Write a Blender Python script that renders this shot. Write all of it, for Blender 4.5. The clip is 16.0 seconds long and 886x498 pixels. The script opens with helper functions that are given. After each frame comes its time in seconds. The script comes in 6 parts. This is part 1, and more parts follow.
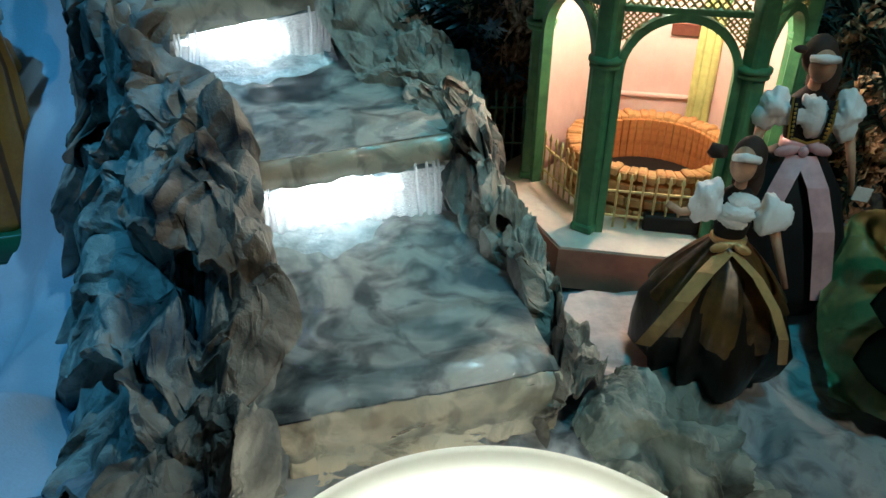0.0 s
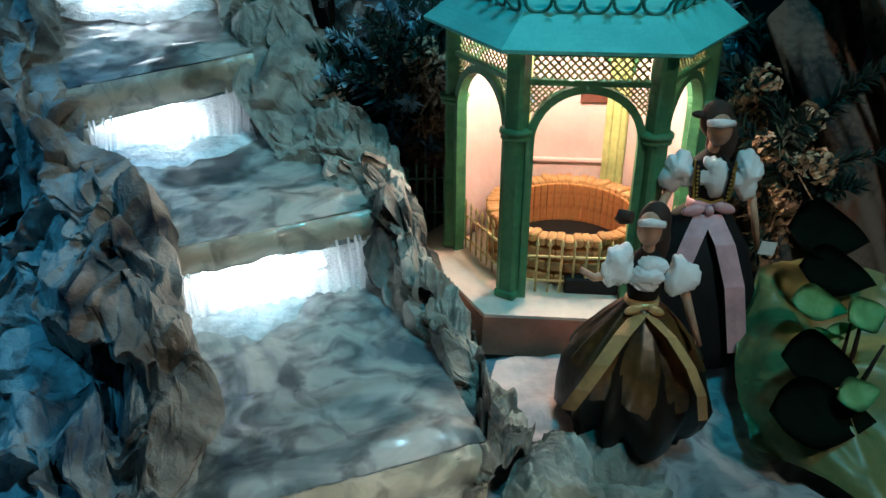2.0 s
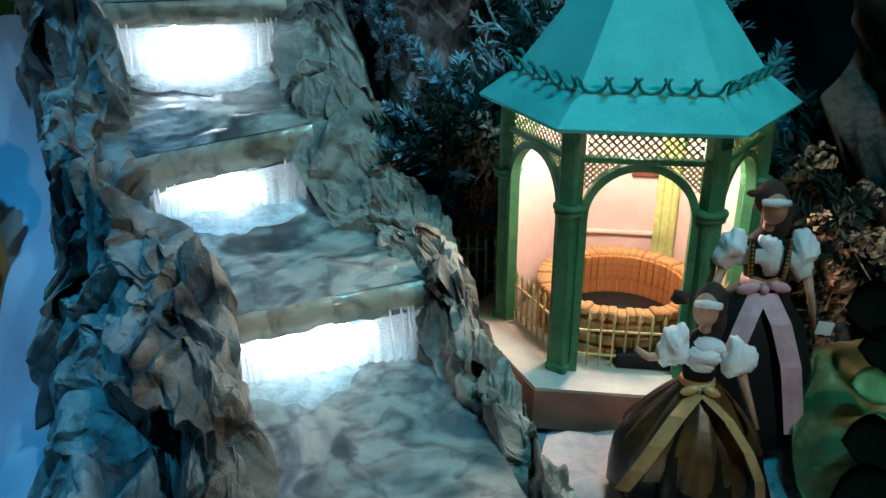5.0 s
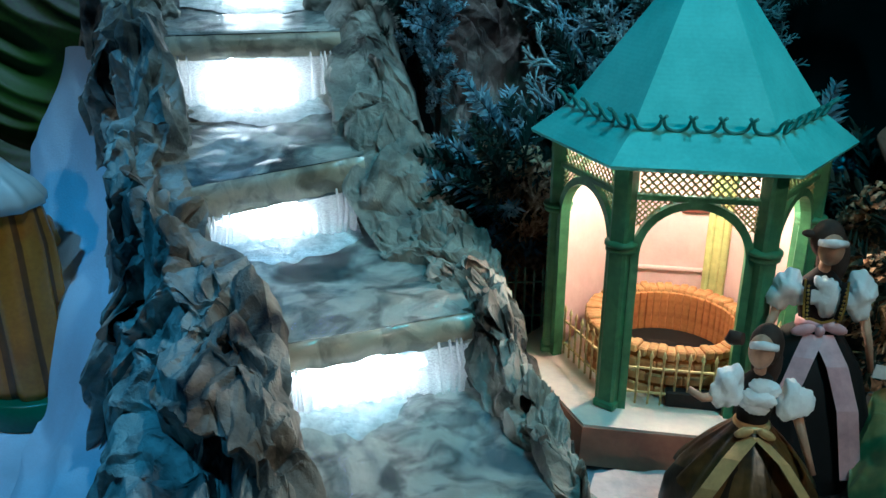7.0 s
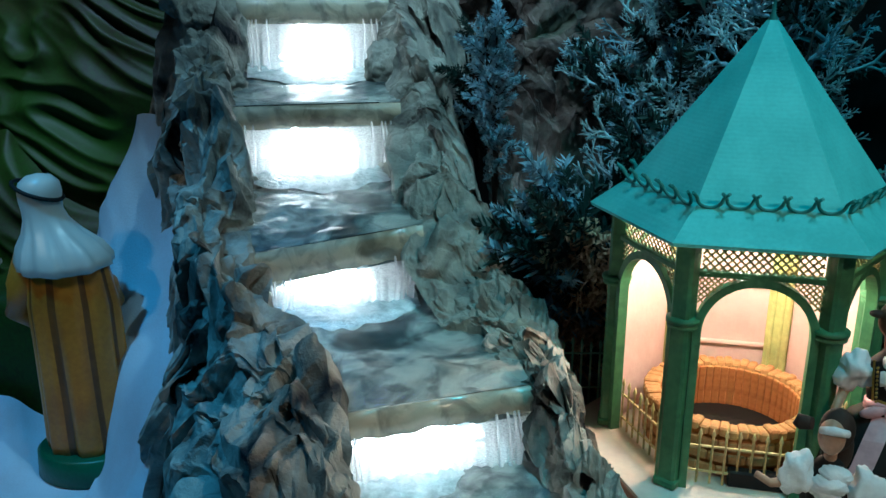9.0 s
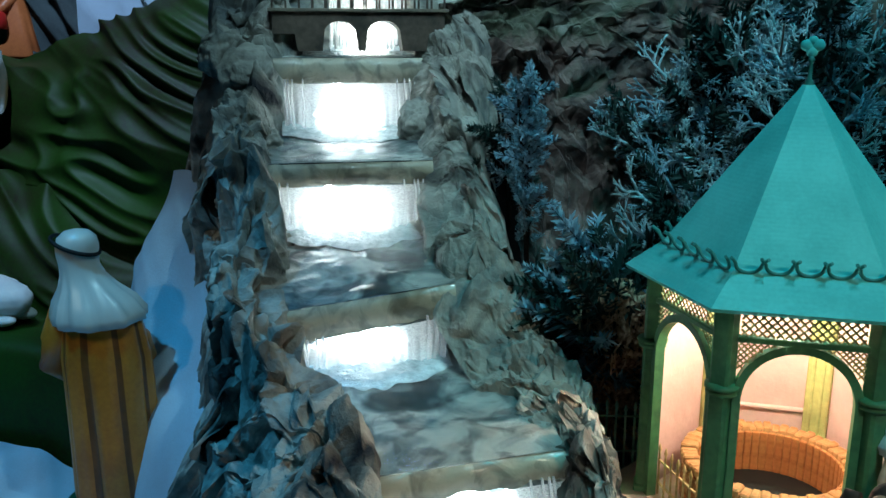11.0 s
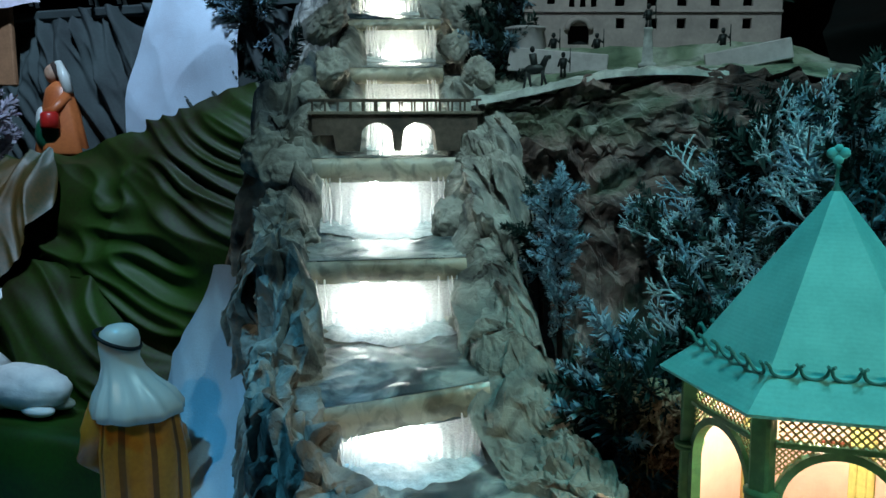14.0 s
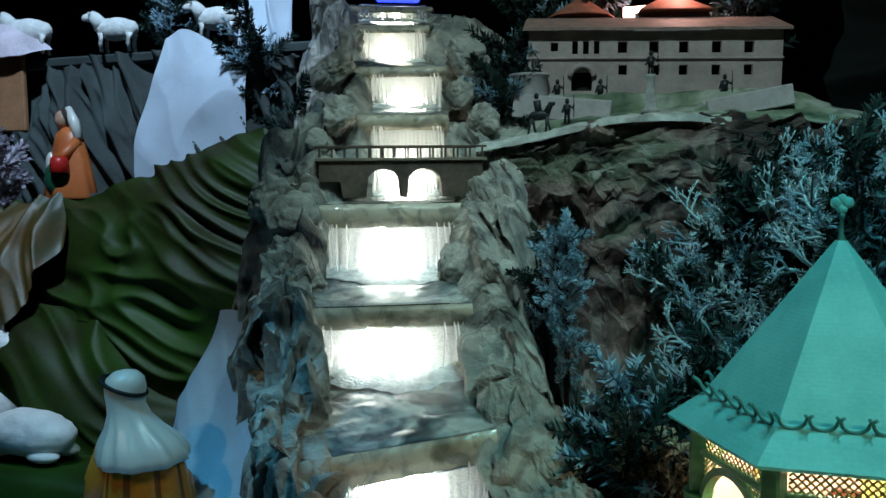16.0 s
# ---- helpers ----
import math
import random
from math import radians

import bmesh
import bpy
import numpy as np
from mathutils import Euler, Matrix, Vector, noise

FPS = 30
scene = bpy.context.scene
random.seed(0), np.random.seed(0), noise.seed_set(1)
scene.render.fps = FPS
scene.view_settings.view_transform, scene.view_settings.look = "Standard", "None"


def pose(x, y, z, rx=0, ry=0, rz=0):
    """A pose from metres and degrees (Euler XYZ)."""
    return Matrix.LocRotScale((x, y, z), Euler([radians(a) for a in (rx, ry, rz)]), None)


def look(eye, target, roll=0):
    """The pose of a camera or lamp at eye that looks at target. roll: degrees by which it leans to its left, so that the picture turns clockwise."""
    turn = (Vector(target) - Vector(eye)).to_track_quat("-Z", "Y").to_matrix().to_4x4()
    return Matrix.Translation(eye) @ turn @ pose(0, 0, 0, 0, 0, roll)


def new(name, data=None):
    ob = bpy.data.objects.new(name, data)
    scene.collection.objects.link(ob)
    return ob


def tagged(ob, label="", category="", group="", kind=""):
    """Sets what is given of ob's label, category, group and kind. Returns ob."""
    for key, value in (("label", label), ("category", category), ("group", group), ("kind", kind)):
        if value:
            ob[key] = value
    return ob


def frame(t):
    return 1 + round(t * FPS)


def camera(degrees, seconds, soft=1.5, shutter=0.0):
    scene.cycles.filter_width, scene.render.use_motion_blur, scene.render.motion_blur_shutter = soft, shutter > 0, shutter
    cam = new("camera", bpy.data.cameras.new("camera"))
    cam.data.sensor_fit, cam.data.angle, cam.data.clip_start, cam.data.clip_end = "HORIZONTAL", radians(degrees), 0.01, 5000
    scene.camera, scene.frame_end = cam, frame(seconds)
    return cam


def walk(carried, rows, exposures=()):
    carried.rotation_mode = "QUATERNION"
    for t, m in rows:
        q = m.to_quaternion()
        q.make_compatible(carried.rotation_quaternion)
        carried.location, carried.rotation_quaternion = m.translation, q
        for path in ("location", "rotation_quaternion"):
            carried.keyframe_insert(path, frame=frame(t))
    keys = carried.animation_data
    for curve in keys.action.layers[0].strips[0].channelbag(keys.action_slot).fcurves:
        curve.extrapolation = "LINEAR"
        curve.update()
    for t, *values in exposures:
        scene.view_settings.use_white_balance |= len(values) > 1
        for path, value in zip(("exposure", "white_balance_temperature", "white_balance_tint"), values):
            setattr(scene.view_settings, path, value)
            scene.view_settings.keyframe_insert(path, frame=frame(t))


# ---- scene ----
cam = camera(56.8, 16.0, soft=1.5)
PATH = [
    (0, (-0.107, -0.953, 0.458), (-0.37, 0.74, -0.574), 1.2),
    (0.5, (-0.1, -0.952, 0.461), (-0.324, 0.754, -0.559), 1.0),
    (1, (-0.096, -0.95, 0.463), (-0.291, 0.773, -0.533), 0.8),
    (1.5, (-0.092, -0.95, 0.468), (-0.254, 0.8, -0.485), 0.5),
    (2, (-0.088, -0.95, 0.474), (-0.219, 0.829, -0.429), 0.3),
    (2.5, (-0.086, -0.95, 0.479), (-0.194, 0.848, -0.39), 0.1),
    (3, (-0.091, -0.951, 0.481), (-0.233, 0.849, -0.378), 0.2),
    (3.5, (-0.096, -0.952, 0.485), (-0.261, 0.854, -0.357), 0.2),
    (4, (-0.097, -0.952, 0.488), (-0.287, 0.862, -0.33), 0.1),
    (6.5, (-0.111, -0.958, 0.5), (-0.422, 0.876, -0.233), 0.1),
    (7, (-0.113, -0.959, 0.501), (-0.447, 0.879, -0.213), 0.1),
    (7.5, (-0.114, -0.96, 0.505), (-0.446, 0.89, -0.179), 0.1),
    (8, (-0.12, -0.962, 0.508), (-0.486, 0.886, -0.162), 0.1),
    (8.5, (-0.123, -0.963, 0.513), (-0.531, 0.889, -0.121), 0.0),
    (9, (-0.129, -0.967, 0.52), (-0.579, 0.892, -0.063), 0.0),
    (9.5, (-0.132, -0.969, 0.523), (-0.608, 0.892, -0.033), 0.1),
    (10, (-0.138, -0.961, 0.526), (-0.631, 0.904, -0.002), 0.1),
    (12.5, (-0.141, -0.974, 0.547), (-0.701, 0.912, 0.183), -0.3),
    (13, (-0.142, -0.975, 0.551), (-0.718, 0.912, 0.227), -0.3),
    (13.5, (-0.141, -0.983, 0.555), (-0.722, 0.907, 0.258), -0.3),
    (14, (-0.142, -0.985, 0.56), (-0.737, 0.905, 0.29), -0.4),
    (14.5, (-0.143, -0.986, 0.563), (-0.741, 0.906, 0.319), -0.4),
    (15, (-0.142, -0.987, 0.566), (-0.74, 0.907, 0.339), -0.5),
    (15.5, (-0.142, -0.989, 0.57), (-0.748, 0.906, 0.362), -0.6),
    (16, (-0.143, -0.99, 0.574), (-0.751, 0.907, 0.396), -0.6),
]
walk(cam, [(t, look(eye, target, roll)) for t, eye, target, roll in PATH],
     [(0, -0.13, 5900, 8), (1.5, -0.03, 5600, 7), (3, 0.02, 5450, 6), (7, 0.06, 5300, 5), (10, 0.04, 5650, 3), (12.5, 0.07, 5950, 3), (16, 0.12, 6650, 4)])

# ---- light: a dark hall, coloured stage lamps, an added fill on the fort, a bulb in the pavilion, white lamps under the water ----
world = bpy.data.worlds.new("hall")
scene.world = world
world.use_nodes = True
world.node_tree.nodes["Background"].inputs["Color"].default_value = (0.10, 0.32, 0.50, 1)
world.node_tree.nodes["Background"].inputs["Strength"].default_value = 0.002


def lamp(name, kind, eye, target, power, colour, size=0.1, cone=60):
    data = bpy.data.lights.new(name, kind)
    data.energy, data.color = power, colour
    if kind == "AREA":
        data.size = size
    else:
        data.shadow_soft_size = size
    if kind == "SPOT":
        data.spot_size, data.spot_blend = radians(cone), 0.6
    ob = new(name, data)
    ob.matrix_world = look(eye, target)
    return ob


lamp("stage_lamp_blue", "SPOT", (-1.5, -0.7, 2.4), (-1.14, -0.20, -0.25), 120, (0.10, 0.56, 1.0), 0.04, 38)
lamp("stage_lamp_cyan", "SPOT", (0.45, -1.0, 2.5), (0.24, 0.14, 0.30), 77, (0.08, 0.70, 0.80), 0.05, 37)
# unseen fill spot, added to brighten the fort and its terrace
lamp("fort_fill_lamp", "SPOT", (-0.25, -0.95, 2.4), (-0.33, 0.74, 0.70), 92, (0.62, 0.92, 0.98), 0.03, 36)
lamp("stage_lamp_white", "SPOT", (0.35, -0.35, 2.6), (-0.62, 0.02, 0.20), 58, (0.55, 0.92, 1.0), 0.025, 40)
lamp("stage_lamp_left", "SPOT", (-1.7, -1.2, 1.6), (-1.10, 0.2, 0.05), 15, (1.0, 0.86, 0.60), 0.05, 26)
lamp("stage_lamp_far", "SPOT", (-1.2, -0.2, 2.6), (-1.72, 0.95, 0.68), 240, (0.50, 0.72, 1.0), 0.05, 44)
lamp("stage_lamp_warm", "SPOT", (0.55, -0.9, 0.95), (0.05, -0.25, 0.05), 13.0, (1.0, 0.78, 0.52), 0.04, 60)
lamp("pavilion_bulb", "POINT", (0.0, -0.01, 0.262), (0, 0, 0), 3.4, (1.0, 0.64, 0.43), 0.015)
lamp("window_glow_lamp", "POINT", (-0.20, 0.98, 1.02), (0, 0, 0), 1.2, (1.0, 0.55, 0.50), 0.03)


# ---- materials ----
def mat(name, base, rough=0.7, metal=0.0, dark=None, scale=20.0, bump=0.15, fine=120.0, spec=0.4, coat=0.0, spread=0.5, transmission=0.0):
    """A material with mottling between two tones at one size and grain at a finer one."""
    m = bpy.data.materials.new(name)
    m.use_nodes = True
    nt = m.node_tree
    b = nt.nodes["Principled BSDF"]
    tc = nt.nodes.new("ShaderNodeTexCoord")
    n1 = nt.nodes.new("ShaderNodeTexNoise")
    n1.inputs["Scale"].default_value, n1.inputs["Detail"].default_value = scale, 6
    n2 = nt.nodes.new("ShaderNodeTexNoise")
    n2.inputs["Scale"].default_value, n2.inputs["Detail"].default_value = fine, 4
    ramp = nt.nodes.new("ShaderNodeValToRGB")
    d = dark or tuple(c * 0.62 for c in base)
    ramp.color_ramp.elements[0].color, ramp.color_ramp.elements[0].position = (*d, 1), 0.5 - spread * 0.35
    ramp.color_ramp.elements[1].color, ramp.color_ramp.elements[1].position = (*base, 1), 0.5 + spread * 0.3
    mix = nt.nodes.new("ShaderNodeMath")
    mix.operation = "MULTIPLY_ADD"
    mix.inputs[1].default_value = 0.35
    nt.links.new(tc.outputs["Object"], n1.inputs["Vector"])
    nt.links.new(tc.outputs["Object"], n2.inputs["Vector"])
    nt.links.new(n2.outputs["Fac"], mix.inputs[0])
    sub = nt.nodes.new("ShaderNodeMath")
    sub.operation = "SUBTRACT"
    sub.inputs[1].default_value = 0.175
    nt.links.new(n1.outputs["Fac"], sub.inputs[0])
    nt.links.new(sub.outputs[0], mix.inputs[2])
    nt.links.new(mix.outputs[0], ramp.inputs["Fac"])
    nt.links.new(ramp.outputs["Color"], b.inputs["Base Color"])
    bp = nt.nodes.new("ShaderNodeBump")
    bp.inputs["Strength"].default_value, bp.inputs["Distance"].default_value = bump, 0.004
    nt.links.new(n2.outputs["Fac"], bp.inputs["Height"])
    nt.links.new(bp.outputs["Normal"], b.inputs["Normal"])
    b.inputs["Roughness"].default_value, b.inputs["Metallic"].default_value = rough, metal
    b.inputs["Specular IOR Level"].default_value = spec
    b.inputs["Coat Weight"].default_value = coat
    b.inputs["Transmission Weight"].default_value = transmission
    return m


def paper_mat(name, tones, rough=0.75, blots=0.55, coat=0.0, scale=4.0, bump=0.16):
    """Packing paper stained with poster paint: broad clouds of several tones, blots and fine creases."""
    m = bpy.data.materials.new(name)
    m.use_nodes = True
    nt = m.node_tree
    b = nt.nodes["Principled BSDF"]
    tc = nt.nodes.new("ShaderNodeTexCoord")
    warp = nt.nodes.new("ShaderNodeTexNoise")
    warp.inputs["Scale"].default_value, warp.inputs["Detail"].default_value = scale * 1.4, 7
    warp.inputs["Distortion"].default_value = 1.2
    nt.links.new(tc.outputs["Object"], warp.inputs["Vector"])
    ramp = nt.nodes.new("ShaderNodeValToRGB")
    while len(ramp.color_ramp.elements) < len(tones):
        ramp.color_ramp.elements.new(0.5)
    for e, (pos, col) in zip(ramp.color_ramp.elements, tones):
        e.position, e.color = pos, (*col, 1)
    nt.links.new(warp.outputs["Fac"], ramp.inputs["Fac"])
    blot = nt.nodes.new("ShaderNodeTexNoise")
    blot.inputs["Scale"].default_value, blot.inputs["Detail"].default_value = scale * 5, 5
    blot.inputs["Distortion"].default_value = 0.8
    nt.links.new(tc.outputs["Object"], blot.inputs["Vector"])
    br = nt.nodes.new("ShaderNodeValToRGB")
    br.color_ramp.elements[0].position, br.color_ramp.elements[0].color = 0.37, (0.16, 0.16, 0.19, 1)
    br.color_ramp.elements[1].position, br.color_ramp.elements[1].color = 0.52, (1, 1, 1, 1)
    nt.links.new(blot.outputs["Fac"], br.inputs["Fac"])
    mul = nt.nodes.new("ShaderNodeMix")
    mul.data_type, mul.blend_type = "RGBA", "MULTIPLY"
    mul.inputs["Factor"].default_value = blots
    nt.links.new(ramp.outputs["Color"], mul.inputs["A"])
    nt.links.new(br.outputs["Color"], mul.inputs["B"])
    nt.links.new(mul.outputs["Result"], b.inputs["Base Color"])
    vor = nt.nodes.new("ShaderNodeTexVoronoi")
    vor.distance, vor.inputs["Scale"].default_value = "CHEBYCHEV", 38
    fine = nt.nodes.new("ShaderNodeTexNoise")
    fine.inputs["Scale"].default_value, fine.inputs["Detail"].default_value = 60, 5
    nt.links.new(tc.outputs["Object"], fine.inputs["Vector"])
    wv = nt.nodes.new("ShaderNodeMix")
    wv.data_type = "VECTOR"
    wv.inputs["Factor"].default_value = 0.06
    nt.links.new(tc.outputs["Object"], wv.inputs["A"])
    nt.links.new(fine.outputs["Color"], wv.inputs["B"])
    nt.links.new(wv.outputs["Result"], vor.inputs["Vector"])
    addh = nt.nodes.new("ShaderNodeMath")
    addh.operation = "MULTIPLY_ADD"
    addh.inputs[1].default_value = 0.4
    nt.links.new(fine.outputs["Fac"], addh.inputs[0])
    nt.links.new(vor.outputs["Distance"], addh.inputs[2])
    bp = nt.nodes.new("ShaderNodeBump")
    bp.inputs["Strength"].default_value, bp.inputs["Distance"].default_value = bump, 0.006
    nt.links.new(addh.outputs[0], bp.inputs["Height"])
    nt.links.new(bp.outputs["Normal"], b.inputs["Normal"])
    b.inputs["Roughness"].default_value = rough
    b.inputs["Specular IOR Level"].default_value = 0.35
    b.inputs["Coat Weight"].default_value, b.inputs["Coat Roughness"].default_value = coat, 0.12
    return m


def glow_mat(name, colour, strength):
    m = bpy.data.materials.new(name)
    m.use_nodes = True
    b = m.node_tree.nodes["Principled BSDF"]
    b.inputs["Base Color"].default_value = (0.8, 0.8, 0.8, 1)
    b.inputs["Emission Color"].default_value = (*colour, 1)
    b.inputs["Emission Strength"].default_value = strength
    return m


def water_mat(name, rough=0.08, bump=0.5, scale=40.0):
    m = bpy.data.materials.new(name)
    m.use_nodes = True
    nt = m.node_tree
    b = nt.nodes["Principled BSDF"]
    b.inputs["Base Color"].default_value = (0.92, 0.97, 1.0, 1)
    b.inputs["Transmission Weight"].default_value = 1.0
    b.inputs["Roughness"].default_value, b.inputs["IOR"].default_value = rough, 1.33
    tc = nt.nodes.new("ShaderNodeTexCoord")
    n = nt.nodes.new("ShaderNodeTexNoise")
    n.inputs["Scale"].default_value, n.inputs["Detail"].default_value, n.inputs["Distortion"].default_value = scale, 4, 0.6
    bp = nt.nodes.new("ShaderNodeBump")
    bp.inputs["Strength"].default_value, bp.inputs["Distance"].default_value = bump, 0.004
    nt.links.new(tc.outputs["Object"], n.inputs["Vector"])
    nt.links.new(n.outputs["Fac"], bp.inputs["Height"])
    nt.links.new(bp.outputs["Normal"], b.inputs["Normal"])
    return m


ROCK = paper_mat("stained_paper", [(0.29, (0.012, 0.014, 0.02)), (0.40, (0.19, 0.175, 0.15)), (0.50, (0.48, 0.455, 0.40)), (0.60, (0.29, 0.29, 0.26)), (0.73, (0.10, 0.12, 0.15))], blots=0.45, bump=0.45)
WET = paper_mat("wet_paper", [(0.33, (0.035, 0.05, 0.055)), (0.42, (0.19, 0.22, 0.215)), (0.50, (0.44, 0.44, 0.40)), (0.57, (0.36, 0.37, 0.34)), (0.66, (0.11, 0.15, 0.17))], rough=0.42, blots=0.7, coat=0.5, scale=5.0, bump=0.25)
LIP = paper_mat("wet_board", [(0.3, (0.34, 0.28, 0.19)), (0.5, (0.60, 0.53, 0.40)), (0.7, (0.46, 0.42, 0.34))], rough=0.4, coat=0.6, scale=6, bump=0.15)
PINK_PAPER = mat("pale_pink_paper", (0.74, 0.58, 0.56), 0.75, scale=12, bump=0.3)
GROUND_PAPER = paper_mat("ground_paper", [(0.3, (0.10, 0.12, 0.14)), (0.5, (0.34, 0.36, 0.38)), (0.7, (0.20, 0.28, 0.36))], scale=7)
WATER = water_mat("pool_water", 0.10, 0.18, 55)
CURTAIN = water_mat("falling_water", 0.05, 0.8, 60)
FOAM = bpy.data.materials.new("foaming_water")
FOAM.use_nodes = True
nt = FOAM.node_tree
glassy, milky, blend = nt.nodes.new("ShaderNodeBsdfGlass"), nt.nodes.new("ShaderNodeBsdfTranslucent"), nt.nodes.new("ShaderNodeMixShader")
glassy.inputs["IOR"].default_value, glassy.inputs["Roughness"].default_value = 1.2, 0.1
foam_noise = nt.nodes.new("ShaderNodeTexNoise")
foam_noise.inputs["Scale"].default_value, foam_noise.inputs["Detail"].default_value = 70, 5
nt.links.new(foam_noise.outputs["Fac"], blend.inputs["Fac"])
nt.links.new(glassy.outputs[0], blend.inputs[1])
nt.links.new(milky.outputs[0], blend.inputs[2])
nt.links.new(blend.outputs[0], nt.nodes["Material Output"].inputs["Surface"])
SPLASH = mat("white_splash", (0.85, 0.88, 0.88), 0.2, scale=60, dark=(0.5, 0.55, 0.56), bump=0.8, fine=160, coat=0.5)
LED = glow_mat("white_lamp_face", (0.95, 1.0, 0.97), 10)
LED_SMALL = glow_mat("small_white_lamp_face", (1.0, 1.0, 0.88), 13)
LED_BASIN = glow_mat("cream_lamp_face", (1.0, 0.98, 0.88), 8.0)
LED_BLUE = glow_mat("blue_lamp_face", (0.02, 0.04, 1.0), 3.0)
WINDOW_GLOW = glow_mat("pink_lamp_face", (1.0, 0.45, 0.42), 9)
BASIN = mat("milky_plastic", (0.80, 0.80, 0.72), 0.35, scale=6, dark=(0.66, 0.66, 0.60), bump=0.05)
shine, thin = BASIN.node_tree.nodes.new("ShaderNodeMixShader"), BASIN.node_tree.nodes.new("ShaderNodeBsdfTranslucent")
shine.inputs["Fac"].default_value = 0.7
thin.inputs["Color"].default_value = (0.85, 0.85, 0.76, 1)
BASIN.node_tree.links.new(BASIN.node_tree.nodes["Principled BSDF"].outputs[0], shine.inputs[1])
BASIN.node_tree.links.new(thin.outputs[0], shine.inputs[2])
BASIN.node_tree.links.new(shine.outputs[0], BASIN.node_tree.nodes["Material Output"].inputs["Surface"])
GREEN_PAINT = mat("pavilion_green_paint", (0.085, 0.25, 0.115), 0.5, scale=30, dark=(0.05, 0.16, 0.08))
ROOF = mat("turquoise_card", (0.15, 0.62, 0.61), 0.66, scale=16, dark=(0.10, 0.48, 0.48), bump=0.03, fine=240)
wave = ROOF.node_tree.nodes.new("ShaderNodeTexWave")
wave.bands_direction = "Z"
wave.inputs["Scale"].default_value, wave.inputs["Distortion"].default_value, wave.inputs["Detail"].default_value = 75, 3.5, 3
ROOF.node_tree.links.new(ROOF.node_tree.nodes.new("ShaderNodeTexCoord").outputs["Object"], wave.inputs["Vector"])
ROOF.node_tree.links.new(wave.outputs["Fac"], ROOF.node_tree.nodes["Bump"].inputs["Height"])
TRIM = mat("dark_turquoise_trim", (0.05, 0.26, 0.24), 0.55, scale=40)
BRASS = mat("brass_wire", (0.85, 0.66, 0.32), 0.45, 0.0, scale=60)
CREAM = mat("pink_wall_paper", (0.74, 0.52, 0.50), 0.75, scale=14, dark=(0.66, 0.44, 0.42))
LIME = mat("lime_pilaster", (0.62, 0.62, 0.24), 0.6, scale=20)
LATTICE = mat("olive_lattice", (0.28, 0.30, 0.12), 0.55, scale=50)
BRICK = mat("orange_clay", (0.55, 0.23, 0.07), 0.75, scale=60, dark=(0.36, 0.13, 0.04))
BRICK_LIGHT = mat("pale_orange_clay", (0.60, 0.33, 0.14), 0.75, scale=60, dark=(0.42, 0.19, 0.07))
PLINTH = mat("plinth_card", (0.46, 0.19, 0.12), 0.7, scale=16, dark=(0.33, 0.12, 0.08))
PLINTH_TOP = mat("plinth_top_paper", (0.82, 0.66, 0.57), 0.7, scale=18, dark=(0.68, 0.54, 0.48))
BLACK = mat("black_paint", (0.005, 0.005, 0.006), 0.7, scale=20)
DARK_FENCE = mat("dark_green_wire", (0.36, 0.56, 0.42), 0.5, scale=40)
# white cotton; some of the blue stage light is mixed into its colour
WHITE_CLOTH = mat("blue_tinted_white_cotton", (0.54, 0.62, 0.72), 0.85, scale=8, dark=(0.46, 0.50, 0.58), bump=0.25, fine=300)
GREEN_CLOTH = mat("dark_green_satin", (0.018, 0.055, 0.004), 0.55, scale=3, dark=(0.014, 0.008, 0.002), bump=0.05, spec=0.25)
OLIVE_CLOTH = mat("olive_brown_satin", (0.11, 0.052, 0.010), 0.5, scale=6, dark=(0.010, 0.030, 0.006), bump=0.05, spec=0.6)
GREY_CLOTH = mat("charcoal_cloth", (0.045, 0.058, 0.056), 0.8, scale=6, dark=(0.03, 0.035, 0.035))
BLACK_CLOTH = mat("black_cloth", (0.005, 0.006, 0.007), 0.8, scale=6)


# ---- helpers for building ----
def empty(name, x, y, z, label="", category="", group="", kind="", turn=0):
    ob = new(name)
    ob.empty_display_size = 0.02
    ob.matrix_world = pose(x, y, z, 0, 0, turn)
    return tagged(ob, label, category, group, kind)


def mesh_of(bm, materials, smooth=False):
    me = bpy.data.meshes.new("mesh")
    bm.to_mesh(me)
    bm.free()
    for m in materials if isinstance(materials, (list, tuple)) else [materials]:
        me.materials.append(m)
    if smooth:
        me.polygons.foreach_set("use_smooth", [True] * len(me.polygons))
    return me


def part(name, bm, material, parent=None, label="", smooth=False):
    """One mesh object from a bmesh, under a thing or part; its points are in the parent's own space."""
    ob = new(name, bm if isinstance(bm, bpy.types.Mesh) else mesh_of(bm, material, smooth))
    if parent is not None:
        ob.parent = parent
    return tagged(ob, label)


def thing(name, bm, material, label, category, group="", kind="", smooth=False, at=None):
    ob = part(name, bm, material, None, "", smooth)
    if at is not None:
        ob.matrix_world = at
    return tagged(ob, label, category, group, kind)


def add_box(bm, sx, sy, sz, m=None, bevel=0.0, index=0):
    """A box whose base centre is at the origin of m."""
    r = bmesh.ops.create_cube(bm, size=1, matrix=(m or Matrix()) @ Matrix.Translation((0, 0, sz / 2)) @ Matrix.Diagonal((sx, sy, sz, 1)))
    vs = r["verts"]
    if bevel:
        es = list({e for v in vs for e in v.link_edges})
        bmesh.ops.bevel(bm, geom=es, offset=bevel, segments=1, affect="EDGES")
    return bm


def box(sx, sy, sz, m=None, bevel=0.0):
    return add_box(bmesh.new(), sx, sy, sz, m, bevel)


